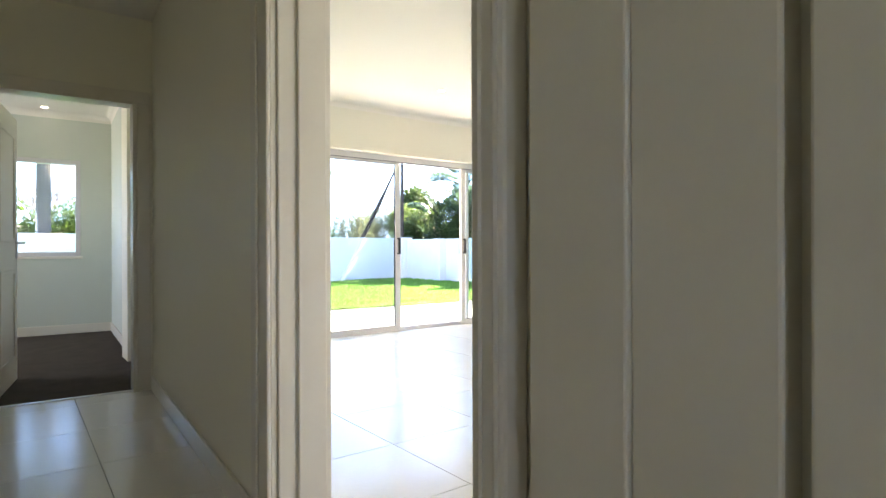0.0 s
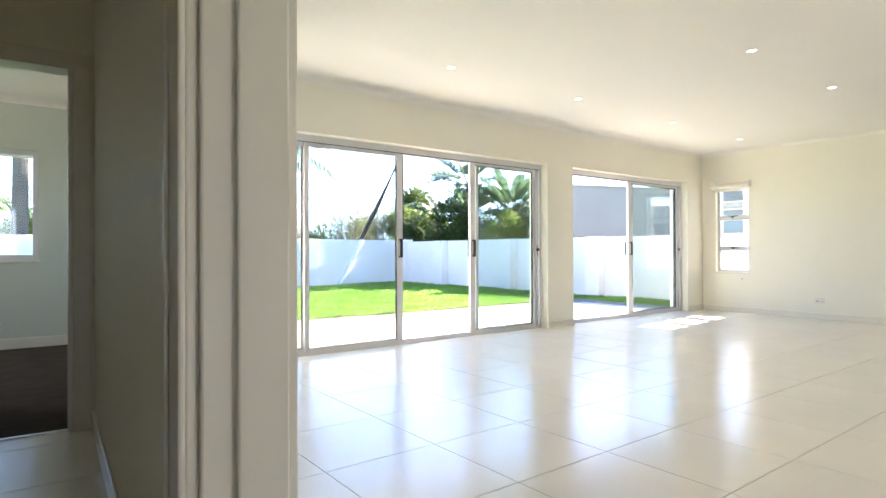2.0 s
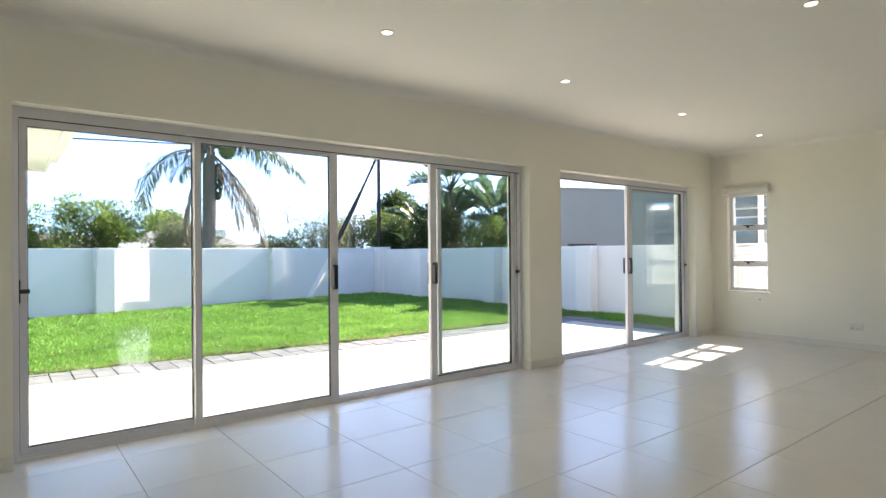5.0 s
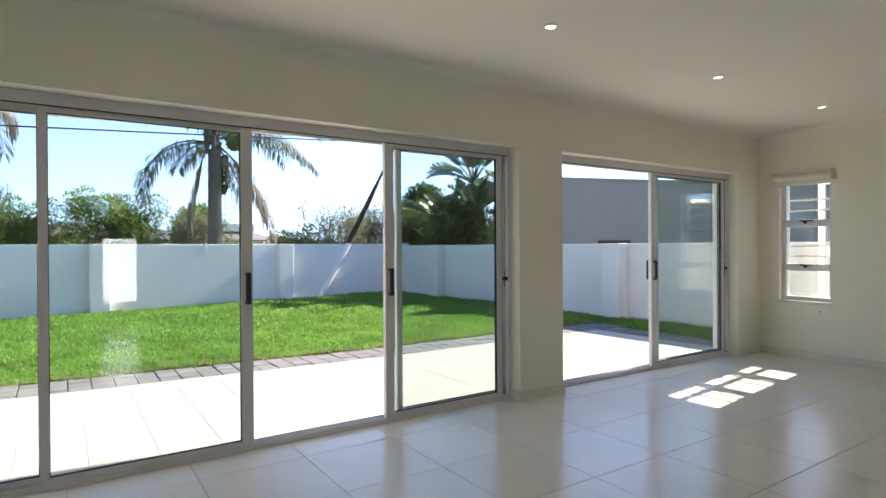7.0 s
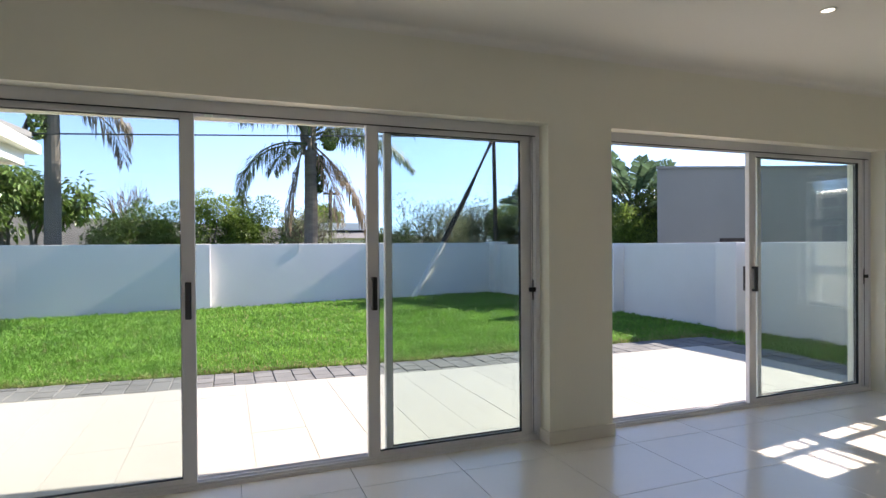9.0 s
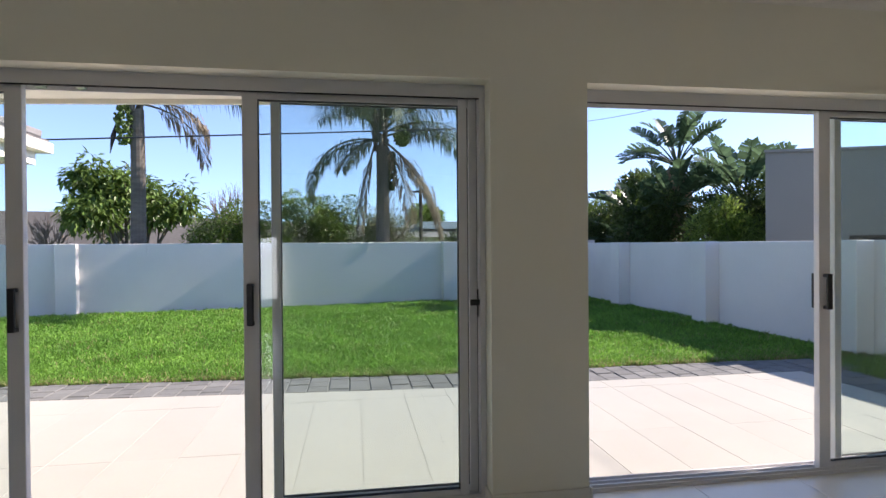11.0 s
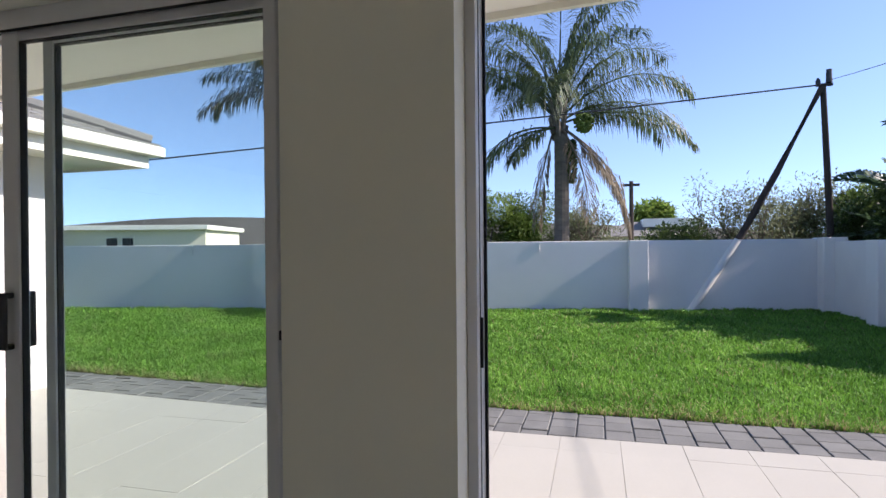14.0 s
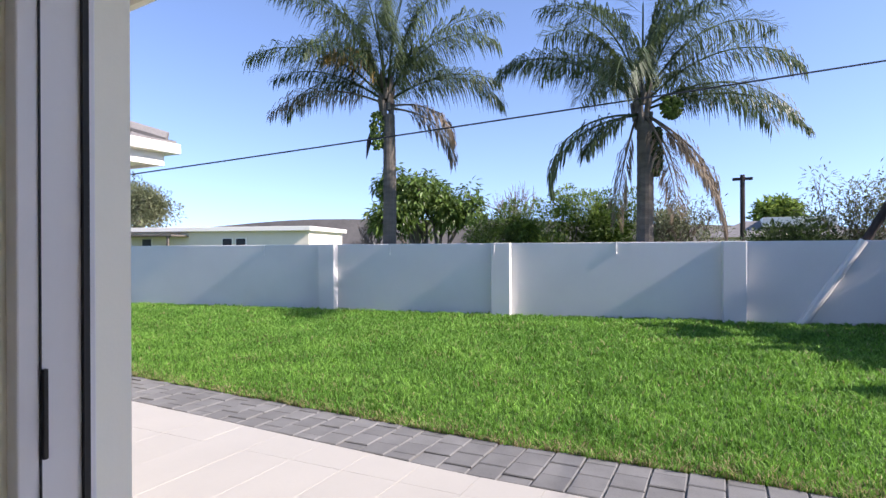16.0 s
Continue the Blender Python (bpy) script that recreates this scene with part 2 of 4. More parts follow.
structure("wall_south", wall_of([((-2.6, YS - 0.25, -0.3), (ED[0], YS, CEILING)), ((ED[1], YS - 0.25, -0.3), (SW[0], YS, CEILING)), ((SW[1], YS - 0.25, -0.3), (XE + 0.25, YS, CEILING)),
                                 ((SW[0], YS - 0.25, -0.3), (SW[1], YS, SZ[0])), ((SW[0], YS - 0.25, SZ[1]), (SW[1], YS, CEILING)),
                                 ((ED[0], YS - 0.25, -0.3), (ED[1], YS, EZ[0])), ((ED[0], YS - 0.25, EZ[1]), (ED[1], YS, CEILING))]), WALL, "cream painted plaster wall", "wall")
M_HALL = pose(0.247, 1.17, 0, 0, 0, -2.55)   # hall and bedroom stand a little askew: x across, y along
HT = 0.205                            # thickness of the wall between hall and living room
HD = (-0.200, 0.975)                     # doorway to the living room, along the hall
HB = (3.60, 3.74)                     # wall between hall and bedroom
BD = (-0.92, -0.10)                   # bedroom doorway
BE, BN = 0.01, 7.16                   # bedroom: east wall and north wall, inner faces


def hall_box(boxes):
    bm = bmesh.new()
    for lo, hi in boxes:
        add_box(bm, lo, hi)
    bmesh.ops.transform(bm, matrix=M_HALL, verts=bm.verts)
    return bm


structure("wall_hall", hall_box([
    ((0, -2.9, -0.3), (HT, HD[0], CEILING)), ((0, HD[1], -0.3), (HT, HB[1], CEILING)), ((0.09, HB[1], -0.3), (HT, 4.93, CEILING)), ((0, HD[0], 2.08), (HT, HD[1], CEILING))]),
    WALL, "cream painted plaster wall with a doorway to the hall", "wall")
structure("wall_bedroom_door", hall_box([
    ((-1.7, HB[0], -0.3), (BD[0], HB[1], CEILING)), ((BD[1], HB[0], -0.3), (0, HB[1], CEILING)), ((BD[0], HB[0], 2.04), (BD[1], HB[1], CEILING))]),
    WALL, "cream painted plaster wall with the bedroom doorway", "wall")
structure("wall_hall_west", hall_box([((-1.95, -2.9, -0.3), (-1.7, HB[1], CEILING))]), WALL, "cream painted plaster hall wall", "wall")
WGX, WGY = 1.05, 9.15                 # outer corner of the wing
BW, BWZ = ((-1.25, -0.31), (0.92, 2.06))
BEDROOM = material("pale_green_paint", (0.62, 0.66, 0.58), 0.6, 0, 1.2, 0.015, 160, 0.05, 0.3)
structure("wall_wing_east", box((0.80, YO, -0.5), (WGX, WGY, CEILING)), PLASTER_WHITE, "white painted outer wall of the bedroom wing", "wall")
structure("wall_bedroom_east", hall_box([((BE, HB[1], -0.3), (0.088, 4.95, CEILING)), ((BE, 4.95, -0.3), (BE + 0.15, BN, CEILING))]), BEDROOM, "pale painted bedroom wall", "wall")
structure("wall_bedroom_north", hall_box([
    ((BW[1], BN, -0.3), (0.40, BN + 0.2, CEILING)), ((-4.2, BN, -0.3), (BW[0], BN + 0.2, CEILING)),
    ((BW[0], BN, -0.3), (BW[1], BN + 0.2, BWZ[0])), ((BW[0], BN, BWZ[1]), (BW[1], BN + 0.2, CEILING))]), BEDROOM, "pale painted bedroom wall with one window", "wall")
# The gap in the west side is added, unseen, for the bedroom's fill lamp.
structure("wall_bedroom_west", hall_box([((-4.4, HB[0], -0.3), (-4.2, 5.4, CEILING)), ((-4.4, 6.8, -0.3), (-4.2, BN + 0.2, CEILING)), ((-4.4, 5.4, -0.3), (-4.2, 6.8, 0.9)), ((-4.4, 5.4, 2.1), (-4.2, 6.8, CEILING)), ((-4.2, HB[0], -0.3), (-1.95, HB[1], CEILING))]), BEDROOM, "pale painted bedroom wall", "wall")
structure("ceiling_bedroom", hall_box([((-4.4, HB[0], CEILING), (0.085, BN + 0.2, CEILING + 0.1))]), CEIL, "plain white bedroom ceiling", "ceiling")
structure("ceiling_hall", hall_box([((-1.95, -2.9, CEILING), (HT * 0.5, HB[0], CEILING + 0.1))]), CEIL, "plain white hall ceiling", "ceiling")
structure("ceiling", box((0.0, YS - 0.25, CEILING + 0.102), (XE + 0.25, YO, CEILING + 0.2)), CEIL, "concrete slab over the rooms", "ceiling")
structure("ceiling_living", add_prism(bmesh.new(), [(0.12, YS), (XE, YS), (XE, YW), (0.46, YW)], CEILING, CEILING + 0.1), CEIL, "plain white plastered ceiling", "ceiling")
structure("floor", box((-2.4, YS - 0.25, -0.3), (XE + 0.25, YO, -0.008)), GROUT, "cream polished porcelain tile floor with thin grey joints", "floor")
structure("floor_bedroom", hall_box([((-4.2, HB[0] + 0.05, -0.2), (BE + 0.1, BN, 0.004))]), CARPET, "dark brown bedroom carpet", "carpet")
KINKS = [-4.0, 5.6, 9.60, 10.16]
structure("patio", add_prism(bmesh.new(), [(-4, YO), (9.60, YO)] + [(x, patio_edge(x)) for x in KINKS[2::-1]], -0.5, ZP - 0.0045), PALE_GROUT, "cream tiled patio with thin joints in full sun", "patio")
structure("ground", add_prism(bmesh.new(), [(-400, -400), (400, -400), (400, 400), (-400, 400)], -1.4, -0.6), FIELD, "rough ground reaching the horizon", "ground")
structure("lawn", add_prism(bmesh.new(), [(-9.0, 10.2)] + [(x, patio_edge(x) + PAVE) for x in KINKS] + [(12.5, 9.2), (12.5, 18.2), (-9.0, 18.2)], -0.7, -0.085), LAWN, "mown green lawn", "lawn")
structure("lawn_side", box((10.16, 2.0, -0.7), (12.5, 9.2, -0.0852)), LAWN, "narrow strip of lawn beside the patio", "lawn")
bed = add_prism(bmesh.new(), [(x, patio_edge(x)) for x in KINKS] + [(x, patio_edge(x) + PAVE) for x in KINKS[::-1]], -0.5, ZP - 0.012)
add_box(bed, (9.60, YO - 2.0, -0.5), (10.16, patio_edge(9.60) - 0.001, ZP - 0.012))
structure("lawn_edging_bed", bed, SAND, "sand bed of the paver edging", "pavement")


# ---- sliding doors ----
def sash(name, x0, x1, y, parent, handle=0):
    """One glazed leaf with stiles, rails and glass. handle: -1 on its first stile, 1 on its last."""
    z0, z1 = 0.022, HEAD - 0.05
    leaf = new(name)
    leaf.parent = parent
    d = 0.02
    sl, sr = (0.072 if handle < 0 else 0.044), (0.072 if handle > 0 else 0.044)
    part("stile", box((x0, y - d, z0), (x0 + sl, y + d, z1), 0.004), ALU, leaf)
    part("stile", box((x1 - sr, y - d, z0), (x1, y + d, z1), 0.004), ALU, leaf)
    part("rail", box((x0 + sl, y - d + 0.003, z0), (x1 - sr, y + d - 0.003, z0 + 0.04), 0.003), ALU, leaf)
    part("rail", box((x0 + sl, y - d + 0.003, z1 - 0.05), (x1 - sr, y + d - 0.003, z1), 0.003), ALU, leaf)
    seal = bmesh.new()
    for lo, hi in (((x0 + sl, y - 0.012, z0 + 0.04), (x0 + sl + 0.004, y + 0.012, z1 - 0.05)), ((x1 - sr - 0.004, y - 0.012, z0 + 0.04), (x1 - sr, y + 0.012, z1 - 0.05)),
                   ((x0 + sl, y - 0.011, z0 + 0.04), (x1 - sr, y + 0.011, z0 + 0.044)), ((x0 + sl, y - 0.011, z1 - 0.054), (x1 - sr, y + 0.011, z1 - 0.05))):
        add_box(seal, lo, hi)
    part("seal", seal, RUBBER_AND_GAP, leaf)
    pane = part("pane", box((x0 + sl, y - 0.003, z0 + 0.04), (x1 - sr, y + 0.003, z1 - 0.05)), GLASS, leaf, "lightly green-tinted glass")
    pane.visible_shadow = False
    if handle:
        hx = x0 + sl / 2 if handle < 0 else x1 - sr / 2
        h = bmesh.new()
        for s in (-1, 1):
            add_box(h, (hx - 0.016, y + s * 0.034 - 0.012, 0.93), (hx + 0.016, y + s * 0.034 + 0.012, 0.95), 0.004)
            add_box(h, (hx - 0.016, y + s * 0.034 - 0.012, 1.11), (hx + 0.016, y + s * 0.034 + 0.012, 1.13), 0.004)
            add_box(h, (hx - 0.016, y + s * 0.052 - 0.008, 0.93), (hx + 0.016, y + s * 0.052 + 0.008, 1.13), 0.005)
        part("pull_handle", h, BLACK, leaf, "black plastic pull handle")
    return leaf


def outer_frame(parent, x0, x1):
    part("sill_track", wall_of([((x0, YF - 0.06, 0), (x1, YF + 0.06, 0.02)), ((x0, YF - 0.05, 0.02), (x1, YF - 0.042, 0.035)), ((x0, YF - 0.004, 0.02), (x1, YF + 0.004, 0.035)), ((x0, YF + 0.042, 0.02), (x1, YF + 0.05, 0.035))]), ALU, parent)
    part("head_track", wall_of([((x0, YF - 0.06, HEAD - 0.045), (x1, YF + 0.06, HEAD)), ((x0, YF - 0.06, HEAD - 0.065), (x1, YF - 0.052, HEAD - 0.045)), ((x0, YF + 0.052, HEAD - 0.065), (x1, YF + 0.06, HEAD - 0.045))]), ALU, parent)
    # Thin black strips draw the shadow gap along the head track.
    part("track_shadow_line", wall_of([((x0 + 0.031, YF - 0.060, HEAD - 0.071), (x1 - 0.031, YF - 0.053, HEAD - 0.0652)), ((x0 + 0.031, YF + 0.004, HEAD - 0.049), (x1 - 0.031, YF + 0.012, HEAD - 0.0452))]), RUBBER_AND_GAP, parent)
    for a, b in ((x0, x0 + 0.03), (x1 - 0.03, x1)):
        jamb = part("jamb", box((a, YF - 0.06, 0.02), (b, YF + 0.06, HEAD - 0.045), 0.003), ALU, parent)
        s = b + 0.001 if a == x0 else a - 0.009
        part("jamb_channel", box((s, YF + 0.034, 0.04), (s + 0.008, YF + 0.044, HEAD - 0.05)), RUBBER_AND_GAP, jamb)
        part("jamb_groove", box((s, YF - 0.03, 0.04), (s + 0.002, YF - 0.027, HEAD - 0.05)), RUBBER_AND_GAP, jamb)
        part("lock_keep", box((s, YF - 0.028, 0.94), (s + 0.008, YF - 0.020, 1.08), 0.002), BLACK, jamb)


d1 = thing("window_1", "white aluminium four-panel sliding door, one leaf pushed open", "sliding door", kind="structure")
outer_frame(d1, *O1)
q = (O1[1] - O1[0] - 0.06) / 4
xs = [O1[0] + 0.03 + q * k for k in range(5)]
sash("fixed_leaf", xs[0], 2.305, YF + 0.028, d1)
sash("sliding_leaf", 2.262, 3.378, YF - 0.024, d1, 1)
sash("sliding_leaf", 4.330, 5.425, YF - 0.024, d1, -1)
sash("fixed_leaf", 4.455, xs[4], YF + 0.028, d1)
part("catch", box((xs[4] - 0.05, YF - 0.06, 1.0), (xs[4] + 0.0, YF - 0.045, 1.03), 0.003), BLACK, d1)
part("catch", box((xs[0], YF - 0.062, 1.0), (xs[0] + 0.055, YF - 0.045, 1.025), 0.003), BLACK, d1)
d2 = thing("window_2", "white aluminium two-panel sliding door standing open", "sliding door", kind="structure")
outer_frame(d2, *O2)
mid2 = (O2[0] + O2[1]) / 2
sash("fixed_leaf", mid2 + 0.145, O2[1] - 0.03, YF + 0.028, d2)
sash("sliding_leaf", mid2 - 0.005, O2[1] - 0.085, YF - 0.024, d2, -1)
part("catch", box((O2[1] - 0.08, YF - 0.06, 1.0), (O2[1] - 0.03, YF - 0.045, 1.03), 0.003), BLACK, d2)

for d, x in ((d1, 2.45), (d1, 3.45), (d1, 3.62), (d2, 6.16), (d2, 7.42)):
    part("roller_stop", box((x - 0.02, YF - 0.05, HEAD - 0.075), (x + 0.02, YF - 0.01, HEAD - 0.046), 0.004), CHROME, d)

# ---- boundary walls ----
def line_y(x):
    return 16.24 + 0.145 * (x - 3.18)


CORNER = Vector((10.66, line_y(10.66) + 0.2))
WALL_TOP, WALL_FOOT = 1.375, -0.5


def garden_wall(name, a, b, top, label, pilasters, depth=0.19, thick=0.2):
    """A plastered wall from a to b whose pilasters stand on its right-hand side, seen from a to b."""
    a, b = Vector(a), Vector(b)
    d = (b - a).normalized()
    m = Matrix.Translation((a.x, a.y, 0)) @ Matrix.Rotation(math.atan2(d.y, d.x), 4, "Z")
    w = thing(name, label, "garden wall", kind="structure")
    length = (b - a).length
    part("wall", box((0, 0, WALL_FOOT), (length, thick, top), 0.012, m), PLASTER_WHITE, w)
    for s in pilasters:
        part("pilaster", box((s - 0.19, -depth, WALL_FOOT), (s + 0.19, 0.002, top + 0.004), 0.012, m), PLASTER_WHITE, w)
    return m


SX = math.cos(math.atan(0.145))
A0 = (-12.0, line_y(-12.0) + 0.2)
M_BACK = garden_wall("garden_wall_back", A0, CORNER, WALL_TOP, "white plastered boundary wall with square pilasters", [(x - 0.19 + 12.0) / SX for x in (-8.6, -0.69, 3.18, 7.335)])
garden_wall("garden_wall_side", CORNER + Vector((0.1, 0.2)), (11.25, 7.6), 1.325, "white plastered boundary wall with square pilasters", [2.5, 5.4, 8.2], 0.27)
garden_wall("garden_wall_east", (11.25, 7.7), (11.6, -2), 1.325, "white plastered boundary wall", [])
structure("garden_wall_west", box((-12.2, -8, -0.5), (-12.0, 13.6, 1.4)), PLASTER_WHITE, "white plastered boundary wall", "garden wall")


# ---- pole, brace and cables beyond the corner ----
APEX = Vector((10.60, 17.20, 4.34))
pole = thing("utility_pole", "dark creosoted timber pole propped by a leaning timber", "utility pole")
part("post", tube([(11.04, 17.9, -0.7), (10.89, 17.66, 1.35), (10.62, 17.22, 4.40)], [0.075, 0.068, 0.052], 10), CREOSOTE, pole)
part("brace", tube([(9.06, 17.52, 1.15), (9.83, 17.38, 2.68), tuple(APEX)], [0.075, 0.068, 0.055], 10), CREOSOTE, pole)
part("cross_arm", box((10.50, 17.16, 4.34), (10.78, 17.24, 4.39), 0.008), CREOSOTE, pole)
part("insulator", tube([(10.72, 17.2, 4.38), (10.72, 17.2, 4.41), (10.72, 17.2, 4.47), (10.72, 17.2, 4.66)], [0.03, 0.06, 0.055, 0.05], 10), BLACK, pole)
part("insulator", tube([(10.53, 17.2, 4.38), (10.53, 17.2, 4.44), (10.53, 17.2, 4.50)], [0.04, 0.045, 0.02], 10), BLACK, pole)


def cable(label, a, b, sag, r):
    a, b = Vector(a), Vector(b)
    pts = [a.lerp(b, k / 16) - Vector((0, 0, sag * 4 * (k / 16) * (1 - k / 16))) for k in range(17)]
    c = tagged(part("cable", tube(pts, r, 5), BLACK), label, "cable")
    return c


cable("black overhead cable strung from the pole", (10.53, 17.2, 4.37), (-24.0, 17.2 - 0.24 * 34.5, 4.37 - 0.088 * 34.5), 0.15, 0.016)
cable("thin overhead wire strung from the pole", (10.72, 17.2, 4.45), (12.7, 6.5, 4.2), 0.3, 0.006)
ridge = tagged(part("plaster_ridge", tube([(9.10, line_y(9.10) + 0.165, 1.37), (8.02, line_y(8.02) + 0.165, -0.35)], [0.065, 0.085], 10), PLASTER_WHITE), "white plastered ridge slanting down the boundary wall", "ridge", kind="structure")
for x in (-2.6, 0.55, 2.88, 5.16):
    c = tagged(part("drip_mark", box((x - 0.015, line_y(x) + 0.185 - 0.19 * (x == 2.88), 1.15), (x + 0.015, line_y(x) + 0.21, 1.379)), PLASTER_WHITE), "narrow plaster seam at the top of the wall", "seam", kind="structure")
structure("wall_corner_post", box((10.60, CORNER.y - 0.35, -0.5), (11.02, CORNER.y + 0.3, 1.40), 0.02), PLASTER_WHITE, "white plastered corner pier", "garden wall")

# ---- wing roof and eaves ----
eave = thing("bedroom_wing_roof", "hipped roof of weathered tiles with white gutter and fascia", "roof", kind="structure")
EX, EY = 1.67, 9.84
part("soffit", wall_of([((WGX, YO + 0.80, 2.20), (EX - 0.10, EY - 0.10, 2.23)), ((-5.0, WGY, 2.20), (WGX, EY - 0.10, 2.23))]), GLOSS_WHITE, eave)
fas = bmesh.new()
add_box(fas, (EX - 0.10, YO + 0.5, 2.17), (EX - 0.07, EY - 0.07, 2.36))
add_box(fas, (-5.0, EY - 0.10, 2.17), (EX - 0.10, EY - 0.07, 2.36))
part("fascia", fas, GLOSS_WHITE, eave)
gut = bmesh.new()
add_box(gut, (EX - 0.068, YO + 0.5, 2.30), (EX + 0.05, EY + 0.05, 2.41), 0.012)
add_box(gut, (-5.0, EY - 0.068, 2.30), (EX - 0.068, EY + 0.05, 2.41), 0.012)
part("gutter", gut, GLOSS_WHITE, eave)


def roof_courses(lo_x, hi_x, lo_y, hi_y, z, pitch, courses, step):
    """Overlapping tile courses of a hipped roof: each one a frame of sloping slabs, set in from the one below."""
    bm = bmesh.new()
    rise = math.tan(radians(pitch))
    rng = random.Random(4)
    for k in range(courses):
        a, b = k * step, (k + 1) * step + 0.03
        za, zb = z + a * rise + 0.03, z + b * rise
        n = int((hi_y - lo_y - a) / 0.30)
        for j in range(max(n, 0)):
            y0 = hi_y - a - (j + 1) * 0.30
            w = rng.uniform(-0.006, 0.006)
            v = [bm.verts.new(p) for p in ((hi_x - a, y0, za + w), (hi_x - a, y0 + 0.29, za + w + 0.012), (hi_x - b, min(y0 + 0.29, hi_y - b), zb + 0.012), (hi_x - b, y0, zb), (hi_x - a, y0, za - 0.035), (hi_x - a, y0 + 0.29, za - 0.035))]
            bm.faces.new(v[:4])
            bm.faces.new((v[4], v[5], v[1], v[0]))
        n = int((hi_x - lo_x - a) / 0.30)
        for j in range(max(n, 0)):
            x0 = hi_x - a - (j + 1) * 0.30
            w = rng.uniform(-0.006, 0.006)
            v = [bm.verts.new(p) for p in ((x0, hi_y - a, za + w), (x0, hi_y - b, zb), (min(x0 + 0.29, hi_x - b), hi_y - b, zb + 0.012), (x0 + 0.29, hi_y - a, za + w + 0.012), (x0, hi_y - a, za - 0.035), (x0 + 0.29, hi_y - a, za - 0.035))]
            bm.faces.new(v[:4])
            bm.faces.new((v[0], v[3], v[5], v[4]))
    return bm


part("roof_tiles", roof_courses(-5.0, EX + 0.02, 6.85, EY + 0.02, 2.40, 20, 8, 0.33), ROOF_TILE, eave)
hip = tube([(EX - 0.05, EY - 0.05, 2.46), (EX - 3.0, EY - 3.0, 2.46 + 3.0 * math.tan(radians(20)) + 0.02)], [0.08, 0.08], 8)
part("hip_cap", hip, ROOF_TILE, eave)
part("roof_deck", wall_of([((WGX, YO + 0.80, 2.36), (EX - 0.10, EY - 0.10, 2.40)), ((-5.0, WGY, 2.36), (WGX, EY - 0.10, 2.40))]), GLOSS_WHITE, eave)
soff = thing("patio_roof_edge", "cream boxed eave with recessed downlights over the patio", "roof", kind="structure")
EL, ER = 1.86, XE + 0.9


def eave_slab(out, z0, z1, inner=YO):
    return add_prism(bmesh.new(), [(EL, inner), (ER, inner), (ER, eave_edge(ER) + out), (EL, eave_edge(EL) + out)], z0, z1)


part("soffit", eave_slab(0, SOFFIT, SOFFIT + 0.03), CEIL, soff)
part("fascia", add_prism(bmesh.new(), [(EL, eave_edge(EL)), (ER, eave_edge(ER)), (ER, eave_edge(ER) + 0.03), (EL, eave_edge(EL) + 0.03)], SOFFIT - 0.03, SOFFIT + 0.22), GLOSS_WHITE, soff)
part("roof_slab", box((0.5, -2.5, CEILING + 0.204), (ER, YO, CEILING + 0.35)), ROOF_TILE, soff)
part("roof_edge", eave_slab(-0.002, SOFFIT + 0.2, CEILING + 0.2), ROOF_TILE, soff)

# ---- neighbours ----
grey = thing("neighbour_building", "plain grey plastered flat-roofed building behind the wall", "building")
MG = Matrix.Translation((12.2, 12.5, 0)) @ Matrix.Rotation(radians(-20), 4, "Z")
part("wall", add_prism(bmesh.new(), [(12.2, 12.5), (20.66, 9.42), (23.5, 13.5), (17.6, 15.6)], -0.8, 2.92), PLASTER_GREY, grey)
part("coping", add_prism(bmesh.new(), [(12.15, 12.47), (20.68, 9.37), (23.55, 13.52), (17.6, 15.65)], 2.92, 2.97), PLASTER_GREY, grey)
w = part("window", box((1.35, -0.03, 0.85), (2.25, 0.01, 1.42), 0.004, MG), CREOSOTE, grey, "small dark timber window")
part("pane", box((1.41, -0.036, 0.90), (1.77, -0.026, 1.36), 0, MG), GLASS_CLEAR, w)
part("pane", box((1.83, -0.036, 0.90), (2.19, -0.026, 1.36), 0, MG), GLASS_CLEAR, w)

shed = thing("outbuilding", "low grey plastered outbuilding with a sheet roof beyond the side wall", "building")
part("wall", box((13.3, 1.0, -0.8), (16.5, 6.1, 2.15), 0.01), PLASTER_GREY, shed)
sheet = bmesh.new()
for k in range(52):
    y = 0.9 + 0.1 * k
    add_tube(sheet, [(13.0, y, 2.14), (16.8, y, 2.5)], 0.045, 6)
part("sheet_roof", sheet, CHROME, shed, "corrugated grey sheet roof")

CREAM_WALL = material("cream_masonry_paint", (0.72, 0.66, 0.53), 0.85, 0, 0.8, 0.05, 40, 0.2, 0.2)
white = thing("far_house", "low cream flat-roofed house with a white roof edge", "house")
MH = pose(-18.2, 36, 0, 0, 0, 18)
part("wall", box((-26, 0, -1), (0, 7, 2.55), 0, MH), CREAM_WALL, white)
part("roof", box((-26.3, -0.5, 2.55), (0.3, 7.3, 2.85), 0.02, MH), GLOSS_WHITE, white)
for x in (-6.3, -5.3, -12.4, -14.0):
    w = part("window", box((x, -0.04, 0.9), (x + 0.8, 0.02, 2.1), 0, MH), GLOSS_WHITE, white)
    part("pane", box((x + 0.06, -0.06, 0.96), (x + 0.74, -0.03, 2.04), 0, MH), BLACK, w)
part("pergola", box((-17.0, -2.0, 2.2), (-8.8, -0.02, 2.32), 0.02, MH), BARK, white, "weathered timber lean-to roof")
for x in (-16.8, -9.2):
    part("pergola_post", box((x, -1.95, -1), (x + 0.14, -1.8, 2.2), 0, MH), BARK, white)
roofs = thing("far_cottage", "far cottage with a pale pitched roof", "house")
part("wall", box((6.6, 34, -1), (11.6, 40, 1.75)), CREAM_WALL, roofs)
rf = bmesh.new()
